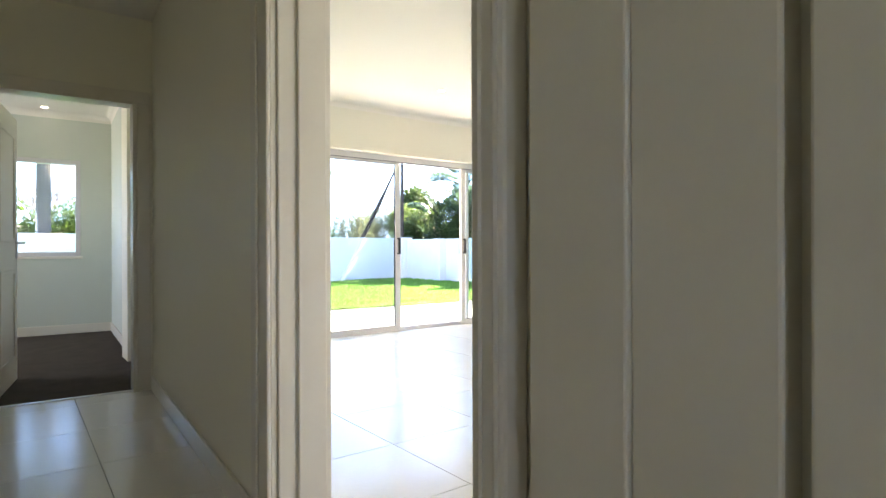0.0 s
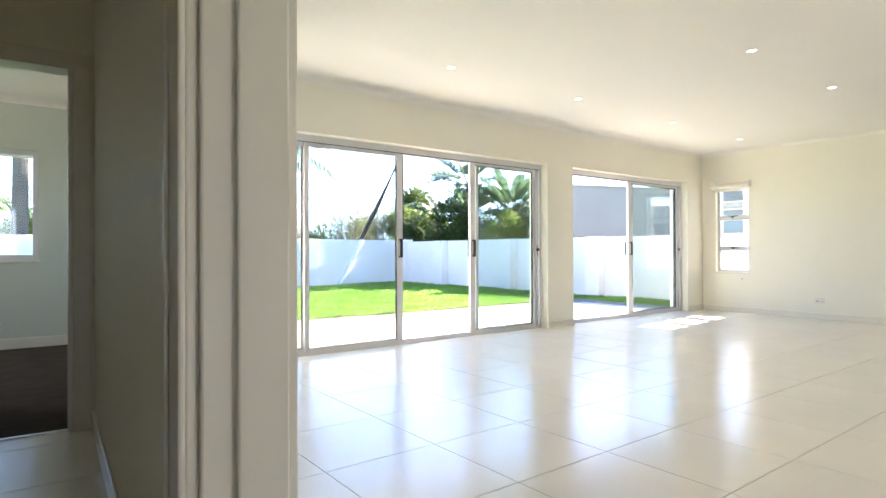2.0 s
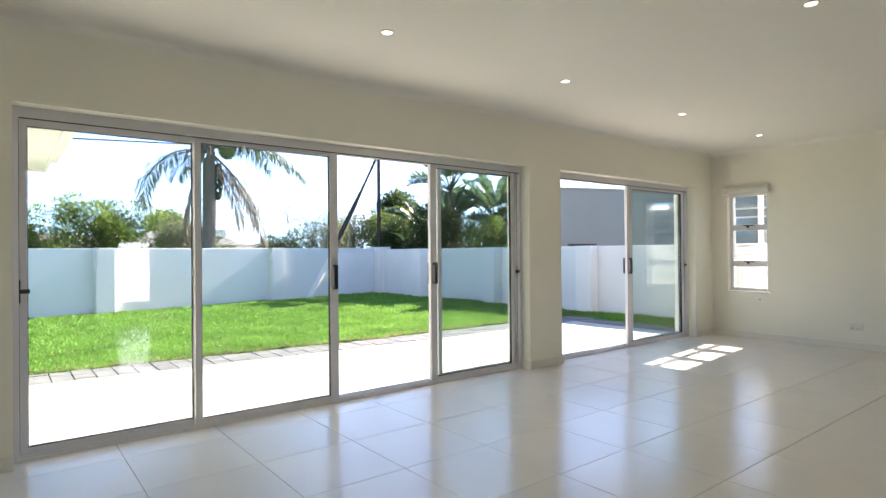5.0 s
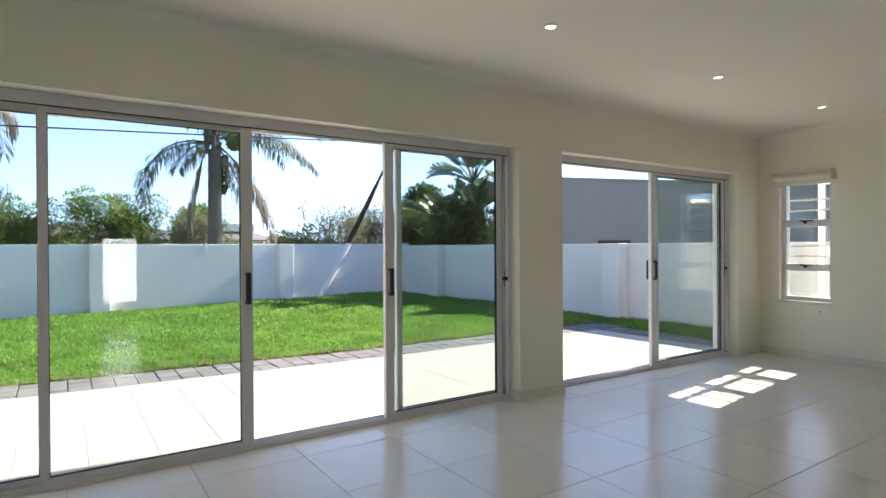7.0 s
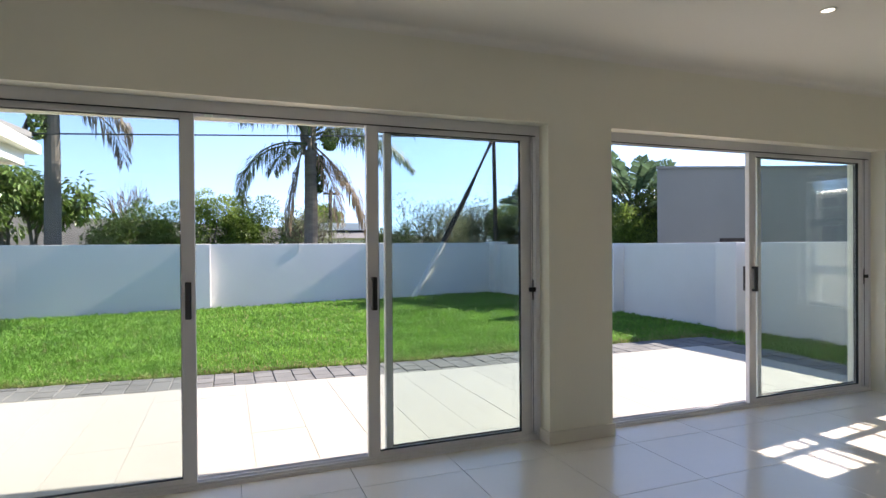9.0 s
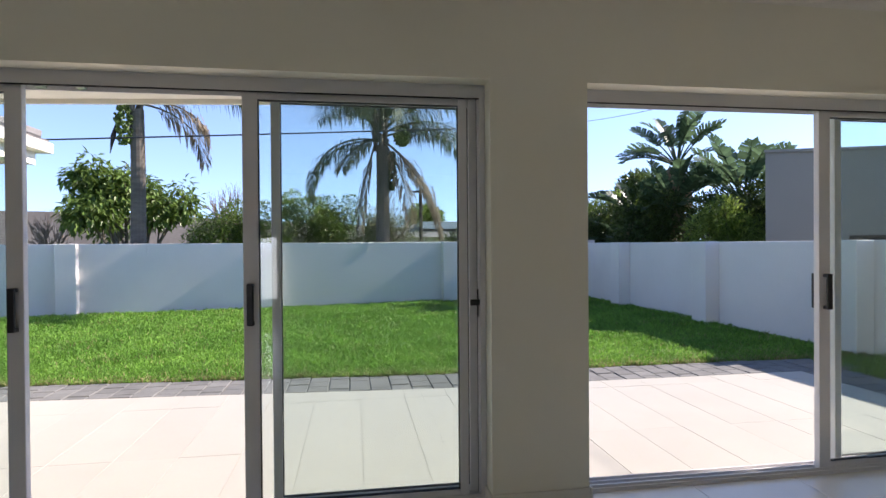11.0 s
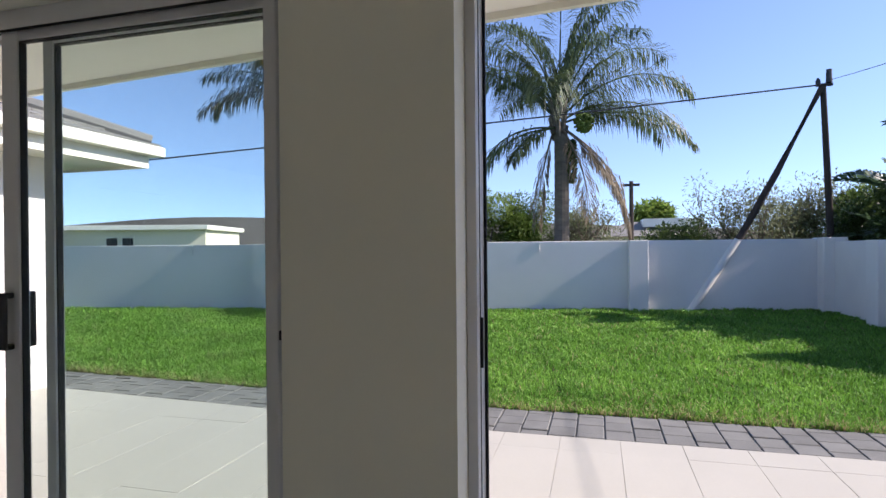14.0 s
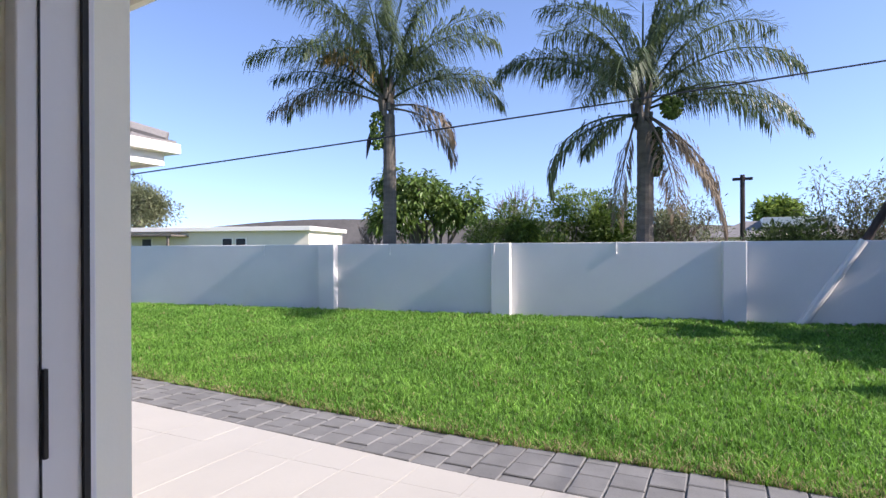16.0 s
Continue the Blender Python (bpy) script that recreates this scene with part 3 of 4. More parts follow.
rv = [rf.verts.new(p) for p in ((6.2, 33.6, 1.72), (12.0, 33.6, 1.72), (12.0, 40.4, 1.72), (6.2, 40.4, 1.72), (7.9, 37, 2.55), (11.2, 37, 2.55))]
for f in ((0, 1, 5, 4), (1, 2, 5), (2, 3, 4, 5), (3, 0, 4), (3, 2, 1, 0)):
    rf.faces.new([rv[i] for i in f])
part("roof", rf, ROOF_TILE, roofs)
part("dormer", box((8.6, 35.0, 2.2), (11.4, 37.0, 2.62), 0.01), GLOSS_WHITE, roofs, "white flat dormer")
hill = bmesh.new()
N = 60
prev = None
for k in range(N + 1):
    x = -900 + 1500 * k / N
    h = 20.0 + 5.0 * noise.noise(Vector((x * 0.006, 3.0, 0))) - max(0, x + 120) * 0.06
    row = [hill.verts.new((x, 290, -5)), hill.verts.new((x, 320, max(h, 1.0))), hill.verts.new((x, 420, -5))]
    if prev:
        for j in range(2):
            hill.faces.new((prev[j], row[j], row[j + 1], prev[j + 1]))
    prev = row
HILL = material("scrub_hill", (0.135, 0.125, 0.11), 1.0, 0, 0.03, 0.3, 0.5, 0, 0.1)
tagged(part("hill_backdrop", hill, HILL), "low hazy scrub-covered hill", "hill", kind="structure")
fp = thing("far_utility_pole", "thin dark timber pole with a short cross-arm", "utility pole")
part("post", tube([(7.55, 26.2, -0.8), (7.55, 26.2, 3.6)], [0.085, 0.07], 8), CREOSOTE, fp)
part("cross_arm", box((7.26, 26.16, 3.42), (7.84, 26.24, 3.51), 0.005), CREOSOTE, fp)


# ---- plants ----
def add_leaf(bm, p, d, n, length, width, fold=0.25):
    """One pointed leaf, folded along its midrib."""
    d = d.normalized()
    s = d.cross(n)
    if s.length < 1e-4:
        s = d.orthogonal()
    s.normalize()
    up = s.cross(d)
    mid = p + d * length * 0.45
    v = [bm.verts.new(q) for q in (p, mid + s * width / 2 + up * width * fold, p + d * length, mid - s * width / 2 + up * width * fold)]
    bm.faces.new((v[0], v[1], v[2]))
    bm.faces.new((v[0], v[2], v[3]))


def frond(rng, length, start, droop, leaflet, side=0.0, thin=1.0):
    """A feather palm frond along +x, rising at start degrees and drooping; returns rachis points and a mesh."""
    bm = bmesh.new()
    pts, p, a, yaw = [], Vector((0, 0, 0)), radians(start), 0.0
    n = 18
    for k in range(n + 1):
        pts.append(p.copy())
        p = p + Vector((math.cos(a) * math.cos(yaw), math.cos(a) * math.sin(yaw), math.sin(a))) * (length / n)
        a -= radians(droop) / n * (0.5 + 1.1 * k / n)
        yaw += side / n
    add_tube(bm, pts, [0.028 * (1 - 0.85 * k / n) for k in range(n + 1)], 5)
    m = int(120 * thin)
    for k in range(m):
        u = 0.16 + 0.84 * (k + rng.random() * 0.6) / m
        i = min(int(u * n), n - 1)
        q = pts[i].lerp(pts[i + 1], u * n - i)
        t = (pts[i + 1] - pts[i]).normalized()
        sx = t.cross(Vector((0, 0, 1)))
        sx = sx.normalized() if sx.length > 1e-3 else Vector((0, 1, 0))
        size = leaflet * (0.55 + 0.9 * math.sin(math.pi * min(1, 0.12 + u * 0.85))) * rng.uniform(0.75, 1.1)
        for s in (-1, 1):
            d = sx * s * rng.uniform(0.55, 1.0) + t * rng.uniform(0.4, 0.8) + Vector((0, 0, rng.uniform(-0.75, 0.25)))
            d.normalize()
            w = 0.024
            perp = d.cross(Vector((0, 0, 1))).normalized() * w / 2
            tip = q + d * size * 0.6 + (d * 0.5 + Vector((0, 0, -0.8))).normalized() * size * 0.45
            mid = q + d * size * 0.6
            v = [bm.verts.new(c) for c in (q, mid + perp, mid - perp, tip)]
            bm.faces.new((v[0], v[1], v[2]))
            bm.faces.new((v[1], v[3], v[2]))
    return bm


def palm(at, top, radius, seed, label, fronds, scale=1.0):
    rng = random.Random(seed)
    t = thing("palm_tree", label, "palm tree", at, 0, "palms behind the wall")
    h = top - at[2]
    bm = bmesh.new()
    rings = 44
    pts = [(0.06 * math.sin(k / rings * 2.0), 0.04 * math.sin(k / rings * 3.0), h * k / rings) for k in range(rings + 1)]
    add_tube(bm, pts, [radius * (1.12 - 0.2 * k / rings) * (1 + 0.03 * (k % 2)) for k in range(rings + 1)], 14)
    part("trunk", bm, BARK, t)
    boots = bmesh.new()
    for k in range(16):
        a = k * 2.4
        z = h - 0.15 + 0.05 * k
        r = radius * 0.95
        add_tube(boots, [(r * 0.7 * math.cos(a), r * 0.7 * math.sin(a), z), (r * 1.2 * math.cos(a), r * 1.2 * math.sin(a), z + 0.35)], [0.07, 0.04], 6)
    part("crown_sheath", boots, BARK, t, "fibrous old leaf bases")
    for az, length, start, droop, dry, leaflet, thin in fronds:
        bm = frond(rng, length * scale, start, droop, leaflet * scale, rng.uniform(-0.35, 0.35), thin)
        z = h + 0.15 + 0.55 * max(0, start) / 90
        bmesh.ops.transform(bm, matrix=pose(0.1 * math.cos(radians(az)), 0.1 * math.sin(radians(az)), z, 0, 0, az), verts=bm.verts)
        part("dry_frond" if dry else "frond", bm, PALM_DRY if dry else PALM_LEAF, t, "brown withered frond" if dry else "")
    return t


def berries(parent, at, size, seed, mat):
    rng = random.Random(seed)
    bm = bmesh.new()
    for k in range(260):
        u, a = rng.random(), rng.uniform(0, 6.28)
        r = size[0] * math.sqrt(max(0.05, math.sin(math.pi * (0.1 + 0.85 * u)))) * rng.uniform(0.4, 1)
        c = Vector(at) + Vector((r * math.cos(a), r * math.sin(a), -u * size[1]))
        bmesh.ops.create_icosphere(bm, subdivisions=1, radius=0.035, matrix=Matrix.Translation(c))
    part("fruit_spike", bm, mat, parent, "hanging cluster of green fruit")


def crown_fronds(seed, n, dry_dirs):
    rng = random.Random(seed)
    out = []
    for k in range(n):
        u = k / (n - 1)
        out.append((k * 137.5 + rng.uniform(-12, 12), rng.uniform(2.7, 3.3), 86 - 50 * u + rng.uniform(-6, 6), 58 + 50 * u + rng.uniform(-14, 14), False, 0.60, 1.0))
    for az, length, start, droop, dry, thin in dry_dirs:
        out.append((az, length, start, droop, dry, 0.46, thin))
    return out


palm_r = palm((5.53, 17.6, -0.7), 3.78, 0.165, 3, "tall feather palm with grey ringed trunk and dry hanging fronds",
              crown_fronds(5, 17, [(28, 3.2, 30, 92, False, 1.0), (10, 3.1, 18, 80, False, 0.9), (207, 3.0, 42, 72, False, 1.0), (196, 2.5, -6, 92, False, 0.4), (212, 2.7, 0, 110, False, 0.5), (222, 1.5, -12, 60, False, 0.9),
                                   (-8, 2.9, -42, 46, True, 0.6), (20, 2.5, -32, 60, True, 0.6), (-40, 2.2, -55, 34, True, 0.5), (170, 2.2, -72, 18, True, 0.4), (60, 2.4, -30, 62, True, 0.5)]))
berries(palm_r, (0.55, 0.08, 4.95), (0.22, 0.42), 2, LEAF_GREEN)
berries(palm_r, (0.28, 0.02, 4.35), (0.13, 0.95), 4, LEAF_DARK)
palm_l = palm((0.12, 16.64, -0.7), 4.32, 0.15, 8, "tall feather palm with grey trunk, fruit and one golden frond",
              crown_fronds(11, 18, [(205, 2.7, 22, 70, True, 0.8), (212, 2.6, 34, 60, False, 0.9), (22, 1.9, 8, 104, True, 0.7), (32, 2.1, -4, 92, True, 0.6), (15, 2.6, 30, 62, False, 1.0)]))
gold = frond(random.Random(77), 1.7, 62, 110, 0.5, 0.2, 1.0)
bmesh.ops.transform(gold, matrix=pose(-0.1, -0.08, 5.55, 0, 0, 235), verts=gold.verts)
part("golden_frond", gold, PALM_GOLD, palm_l, "golden yellow dying frond")
berries(palm_l, (-0.17, -0.10, 5.08), (0.20, 0.85), 6, LEAF_GREEN)
part("spathe", tube([(-0.28, -0.15, 4.75), (-0.36, -0.18, 4.4), (-0.42, -0.2, 4.02)], [0.02, 0.055, 0.006], 8), CREOSOTE, palm_l, "dark pointed spathe")


def canopy(rng, centres, count, leaf, width, hang=0.1):
    """Leaves thrown round many clump centres, thickest at each clump's skin."""
    bm = bmesh.new()
    for c, r in centres:
        c = Vector(c)
        for k in range(int(count * r * r)):
            d = Vector((rng.gauss(0, 1), rng.gauss(0, 1), rng.gauss(0, 1))).normalized()
            p = c + d * r * (rng.random() ** 0.35)
            q = (d + Vector((rng.uniform(-0.8, 0.8), rng.uniform(-0.8, 0.8), rng.uniform(-0.6, 0.5) - hang))).normalized()
            add_leaf(bm, p, q, Vector((rng.uniform(-0.6, 0.6), rng.uniform(-0.6, 0.6), 1)), leaf * rng.uniform(0.6, 1.25), width * rng.uniform(0.7, 1.2))
    return bm


def branches(bm, rng, p, d, length, r, depth, ends):
    q = p + d * length
    mid = p.lerp(q, 0.5) + Vector((rng.uniform(-1, 1), rng.uniform(-1, 1), rng.uniform(-0.5, 0.5))) * length * 0.06
    add_tube(bm, [p, mid, q], [r, r * 0.85, r * 0.65], 6 if depth > 1 else 4)
    if depth == 0:
        ends.append(q)
        return
    for k in range(3 if depth > 1 else 4):
        nd = (d + Vector((rng.uniform(-1, 1), rng.uniform(-1, 1), rng.uniform(-0.35, 0.7))) * 0.75).normalized()
        branches(bm, rng, p.lerp(q, rng.uniform(0.55, 1.0)), nd, length * rng.uniform(0.55, 0.8), r * 0.55, depth - 1, ends)


def tree(name, label, category, at, height, spread, seed, mat, count, leaf, width, clump=0.42, depth=3, bark=BARK, group="", hang=0.1):
    """A tapered trunk with forking limbs, and leaves in uneven clumps about their ends."""
    rng = random.Random(seed)
    t = thing(name, label, category, at, 0, group)
    bm, ends = bmesh.new(), []
    for k in range(3 if spread > 1.0 else 2):
        d = Vector((rng.uniform(-0.5, 0.5), rng.uniform(-0.5, 0.5), 1)).normalized()
        branches(bm, rng, Vector((rng.uniform(-0.15, 0.15), rng.uniform(-0.15, 0.15), 0)), d, height * 0.38, 0.05 + 0.015 * height, depth, ends)
    lim = max(1e-3, max(math.hypot(e.x, e.y) for e in ends))
    top = max(e.z for e in ends)
    m = Matrix.Diagonal((spread / lim, spread / lim, (height - clump * 0.8) / top, 1))
    bmesh.ops.transform(bm, matrix=m, verts=bm.verts)
    part("trunk", bm, bark, t)
    if count:
        picked = [(m @ e, clump * rng.uniform(0.55, 1.15)) for e in ends]
        part("crown", canopy(rng, picked, count, leaf, width, hang), mat, t)
    return t


def bush(label, at, size, seed, mat, count, leaf, width, group="hedge behind the wall", name="bush"):
    """A shrub: short stems and overlapping clumps inside a broad uneven dome."""
    rng = random.Random(seed)
    t = thing(name, label, "bush", at, 0, group)
    centres = []
    for k in range(34):
        a, u = rng.uniform(0, 6.28), rng.random() ** 0.5
        z = (size[2] - 0.25) * (0.40 + 0.60 * rng.random() ** 0.6 * math.sqrt(max(0.05, 1 - u * u * 0.7)))
        centres.append(((size[0] * u * math.cos(a) * 0.85, size[1] * u * math.sin(a) * 0.85, z), rng.uniform(0.26, 0.5)))
    st = bmesh.new()
    for c, r in centres[:12]:
        add_tube(st, [(c[0] * 0.2, c[1] * 0.2, 0), (c[0] * 0.6, c[1] * 0.6, c[2] * 0.6), c], [0.04, 0.025, 0.01], 5)
    part("stems", st, BARK, t)
    part("crown", canopy(rng, centres, count, leaf, width), mat, t)
    return t


tree("broadleaf_tree", "rounded broadleaf tree with glossy mid-green leaves", "tree", (-2.3, 23.6, -0.7), 5.05, 2.3, 21, LEAF_MID, 420, 0.26, 0.10, 0.5, hang=0.9)
tree("bare_shrub", "bare grey-brown twiggy shrub", "shrub", (-5.4, 24.0, -0.7), 3.5, 1.3, 5, TWIG, 0, 0, 0, 0.2, 4, TWIG)
bush("dense dark green shrub behind the boundary wall", (1.0, 22.3, -0.7), (1.5, 0.9, 3.5), 31, LEAF_MID, 2400, 0.11, 0.05)
bush("dense bright green shrub behind the boundary wall", (2.8, 22.2, -0.7), (1.6, 0.9, 3.85), 32, LEAF_GREEN, 2400, 0.12, 0.05)
bush("dense green shrub behind the boundary wall", (4.6, 22.4, -0.7), (1.4, 0.9, 3.8), 33, LEAF_MID, 2400, 0.11, 0.05)
tree("bare_tree", "bare thin tree with pale twigs behind the hedge", "tree", (0.7, 24.8, -0.7), 4.6, 1.5, 47, TWIG, 0, 0, 0, 0.2, 4, TWIG)
tree("wispy_tree", "thin grey-green tree with open twiggy crown", "tree", (6.2, 21.2, -0.7), 3.3, 1.2, 41, LEAF_GREY, 120, 0.12, 0.035, 0.35, 4, TWIG, "wispy trees behind the wall")
tree("wispy_tree", "thin grey-green tree with open twiggy crown", "tree", (9.9, 20.3, -0.7), 3.85, 1.5, 42, LEAF_GREY, 130, 0.12, 0.035, 0.4, 4, TWIG, "wispy trees behind the wall")
tree("wispy_tree", "thin grey-green tree with open twiggy crown", "tree", (11.7, 20.8, -0.7), 3.8, 1.4, 43, LEAF_GREY, 170, 0.12, 0.04, 0.4, 4, TWIG, "wispy trees behind the wall")
bush("low dark green shrub behind the boundary wall", (8.3, 19.3, -0.7), (0.9, 0.7, 2.6), 34, LEAF_DARK, 2200, 0.10, 0.045)
bush("yellow-green shrub behind the boundary wall", (13.2, 20.2, -0.7), (1.5, 1.0, 3.9), 35, LEAF_GREEN, 2400, 0.12, 0.05)
bush("dark shrub behind the boundary wall corner", (12.2, 18.0, -0.7), (1.3, 0.9, 3.3), 36, LEAF_DARK, 2400, 0.12, 0.05)
tree("far_tree", "far dense green tree", "tree", (10.0, 42, -0.7), 4.7, 1.5, 44, LEAF_GREEN, 300, 0.3, 0.16, 0.6)
tree("far_tree", "far thin tree with grey-green crown", "tree", (-33, 34, -0.7), 7.5, 3.2, 45, LEAF_GREY, 60, 0.3, 0.12, 0.9, 4, TWIG)
tree("broadleaf_tree", "dark tree beyond the hedge", "tree", (15.5, 24.5, -0.7), 5.0, 1.8, 46, LEAF_DARK, 400, 0.2, 0.09, 0.55)


def paddle_leaf(bm, rng, p, d, length, width):
    """A torn paddle leaf on a long stalk: a midrib with forward-swept strips on both sides, folded in a shallow V."""
    d = d.normalized()
    pts, q, v = [], p.copy(), d.copy()
    droop = rng.uniform(0.06, 0.14)
    for k in range(11):
        pts.append(q.copy())
        q = q + v * length / 10
        v = (v + Vector((d.x * 0.05, d.y * 0.05, -droop * (0.4 + k * 0.14)))).normalized()
    add_tube(bm, pts, [0.026 - 0.0022 * k for k in range(11)], 4)
    side = d.cross(Vector((0, 0, 1)))
    side = side.normalized() if side.length > 0.05 else Vector((1, 0, 0))
    side = (side + d.cross(side) * rng.uniform(-1.0, 1.0)).normalized()
    n, start = 13, 0.44
    for k in range(n):
        u = start + (1 - start) * k / n
        i = min(int(u * 10), 9)
        a = pts[i].lerp(pts[i + 1], u * 10 - i)
        t = (pts[i + 1] - pts[i]).normalized()
        s = (side - t * side.dot(t)).normalized()
        up = s.cross(t)
        e = k / (n - 1)
        w = width * math.sin(math.pi * (0.12 + 0.80 * e)) ** 0.6
        for sg in (-1, 1):
            r = w * rng.uniform(0.82, 1.05)
            o = s * sg * r + t * r * (0.25 + 0.45 * e) + up * r * (0.25 + rng.uniform(-0.06, 0.06)) - Vector((0, 0, r * rng.uniform(0.0, 0.12)))
            h = t * length * (1 - start) / n
            torn = rng.choice((1.05, 1.05, 0.98, 0.72))
            v5 = [bm.verts.new(c) for c in (a, a + h, a + h + o * 0.55, a + o + h * torn, a + o * 1.04, a + o * 0.5)]
            bm.faces.new(v5)


def strelitzia(label, at, trunk, leaves, length, seed, upright=(0.45, 2.2)):
    rng = random.Random(seed)
    t = thing("strelitzia", label, "strelitzia", at, 0, "strelitzias behind the wall")
    if trunk > 0.3:
        part("trunk", tube([(0, 0, 0), (0.05, 0, trunk * 0.5), (0, 0.05, trunk)], [0.2, 0.17, 0.13], 10), CREOSOTE, t)
        skirt = bmesh.new()
        for k in range(60):
            a = rng.uniform(0, 6.28)
            z = trunk * rng.uniform(0.5, 1.04)
            add_leaf(skirt, Vector((0.15 * math.cos(a), 0.15 * math.sin(a), z)), Vector((math.cos(a) * 0.35, math.sin(a) * 0.35, -1)), Vector((math.cos(a), math.sin(a), 0)), rng.uniform(0.5, 1.0), 0.16)
        part("dead_leaves", skirt, PALM_DRY, t, "brown dead leaves hanging on the trunk")
    for k in range(leaves):
        a = k * 137.5 + rng.uniform(-15, 15)
        up = rng.uniform(*upright)
        bm = bmesh.new()
        paddle_leaf(bm, rng, Vector((0, 0, trunk)), Vector((math.cos(radians(a)), math.sin(radians(a)), up)), length * rng.uniform(0.8, 1.1), length * 0.135)
        part("paddle_leaf", bm, LEAF_BANANA, t)
    return t


strelitzia("tall strelitzia with a fan of torn paddle leaves", (12.8, 16.3, -0.7), 3.9, 24, 1.65, 1, (0.15, 3.0))
strelitzia("strelitzia with spreading torn paddle leaves", (13.65, 15.0, -0.7), 2.75, 18, 1.8, 2, (0.4, 3.2))
strelitzia("lower strelitzia clump with torn paddle leaves", (11.85, 16.7, -0.7), 2.6, 16, 1.35, 3, (0.4, 3.0))
strelitzia("lower strelitzia clump with torn paddle leaves", (13.5, 14.4, -0.7), 2.35, 15, 1.4, 4, (0.3, 2.2))
strelitzia("lower strelitzia clump with torn paddle leaves", (12.5, 15.9, -0.7), 2.75, 16, 1.4, 5, (0.4, 3.0))
strelitzia("lower strelitzia clump with torn paddle leaves", (11.75, 17.3, -0.7), 2.0, 12, 1.2, 6, (0.4, 2.4))
bush("light green feathery shrub under the strelitzias", (12.75, 14.0, -0.7), (0.9, 0.6, 3.1), 51, LEAF_GREEN, 2400, 0.12, 0.035, "shrubs under the strelitzias")
bush("dark green shrub under the strelitzias", (13.6, 14.6, -0.7), (1.5, 0.9, 3.7), 52, LEAF_DARK, 2400, 0.12, 0.05, "shrubs under the strelitzias")
bush("dark green shrub under the strelitzias", (12.4, 16.2, -0.7), (1.5, 1.0, 3.7), 53, LEAF_DARK, 2400, 0.12, 0.05, "shrubs under the strelitzias")


# ---- interior trim and fixtures ----
def strip(name, boxes, mat, label, category="trim", m=None):
    bm = bmesh.new()
    for lo, hi in boxes:
        add_box(bm, lo, hi, 0.004)
    if m is not None:
        bmesh.ops.transform(bm, matrix=m, verts=bm.verts)
    return structure(name, bm, mat, label, category)


SK, SD = 0.085, 0.014
strip("baseboard_north", [((0.62, YW - SD, 0), (O1[0] - 0.0, YW, SK)), ((O1[1], YW - SD, 0), (O2[0], YW, SK)), ((O2[1], YW - SD, 0), (XE - SD, YW, SK)),
                          ((O1[1] - SD, YW - SD, 0), (O1[1], YF - 0.062, SK)), ((O2[0], YW - SD, 0), (O2[0] + SD, YF - 0.062, SK))], GLOSS_WHITE, "low white painted skirting board", "skirting")
strip("baseboard_east", [((XE - SD, YS, 0), (XE, YW, SK))], GLOSS_WHITE, "low white painted skirting board", "skirting")
strip("baseboard_hall", [((-SD, HD[1] + 0.09, 0), (0, HB[0], SK + 0.02)), ((HT, HD[1] + 0.09, 0), (HT + SD, 4.80, SK))], GLOSS_WHITE, "white painted skirting board", "skirting", M_HALL)
strip("baseboard_bedroom", [((BE - SD, HB[1], 0.004), (BE, BN, 0.11)), ((-4.2, BN - SD, 0.004), (BE - SD, BN, 0.11))], GLOSS_WHITE, "white painted skirting board", "skirting", M_HALL)


def cove(name, a, b, inward, size=0.05, m=None):
    """A small hollow-curved cornice from a to b; inward points into the room."""
    bm = bmesh.new()
    a, b, n = Vector((*a, CEILING)), Vector((*b, CEILING)), Vector((*inward, 0))
    prof = [(0, 0)] + [(size * (1 - math.sin(u)), -size * (1 - math.cos(u))) for u in [math.pi / 2 * k / 6 for k in range(7)]]
    ends = [[bm.verts.new(p + n * q[0] + Vector((0, 0, q[1]))) for q in prof] for p in (a, b)]
    k = len(prof)
    for i in range(k):
        bm.faces.new((ends[0][i], ends[0][(i + 1) % k], ends[1][(i + 1) % k], ends[1][i]))
    bm.faces.new(ends[0][::-1])
    bm.faces.new(ends[1])
    bmesh.ops.recalc_face_normals(bm, faces=bm.faces)
    if m is not None:
        bmesh.ops.transform(bm, matrix=m, verts=bm.verts)
    return structure(name, bm, CEIL, "small white coved cornice", "cornice")


cove("cornice_north", (0.62, YW - 0.001), (XE, YW - 0.001), (0, -1))
cove("cornice_east", (XE - 0.001, YS), (XE - 0.001, YW), (-1, 0))
cove("cornice_hall_side", (HT + 0.001, -2.6), (HT + 0.001, 4.85), (1, 0), 0.05, M_HALL)
cove("cornice_bedroom_north", (-4.2, BN - 0.001), (BE, BN - 0.001), (0, -1), 0.08, M_HALL)
cove("cornice_bedroom_east", (BE - 0.001, HB[1]), (BE - 0.001, BN), (-1, 0), 0.08, M_HALL)

# doorway between hall and living room: lining, stop and moulded architraves
lining = thing("door_frame", "white painted timber door frame with moulded architraves", "door frame", kind="structure")


def frame_part(name, boxes, bevel=0.005):
    bm = bmesh.new()
    for lo, hi in boxes:
        add_box(bm, lo, hi, bevel)
    bmesh.ops.transform(bm, matrix=M_HALL, verts=bm.verts)
    return part(name, bm, GLOSS_WHITE, lining)


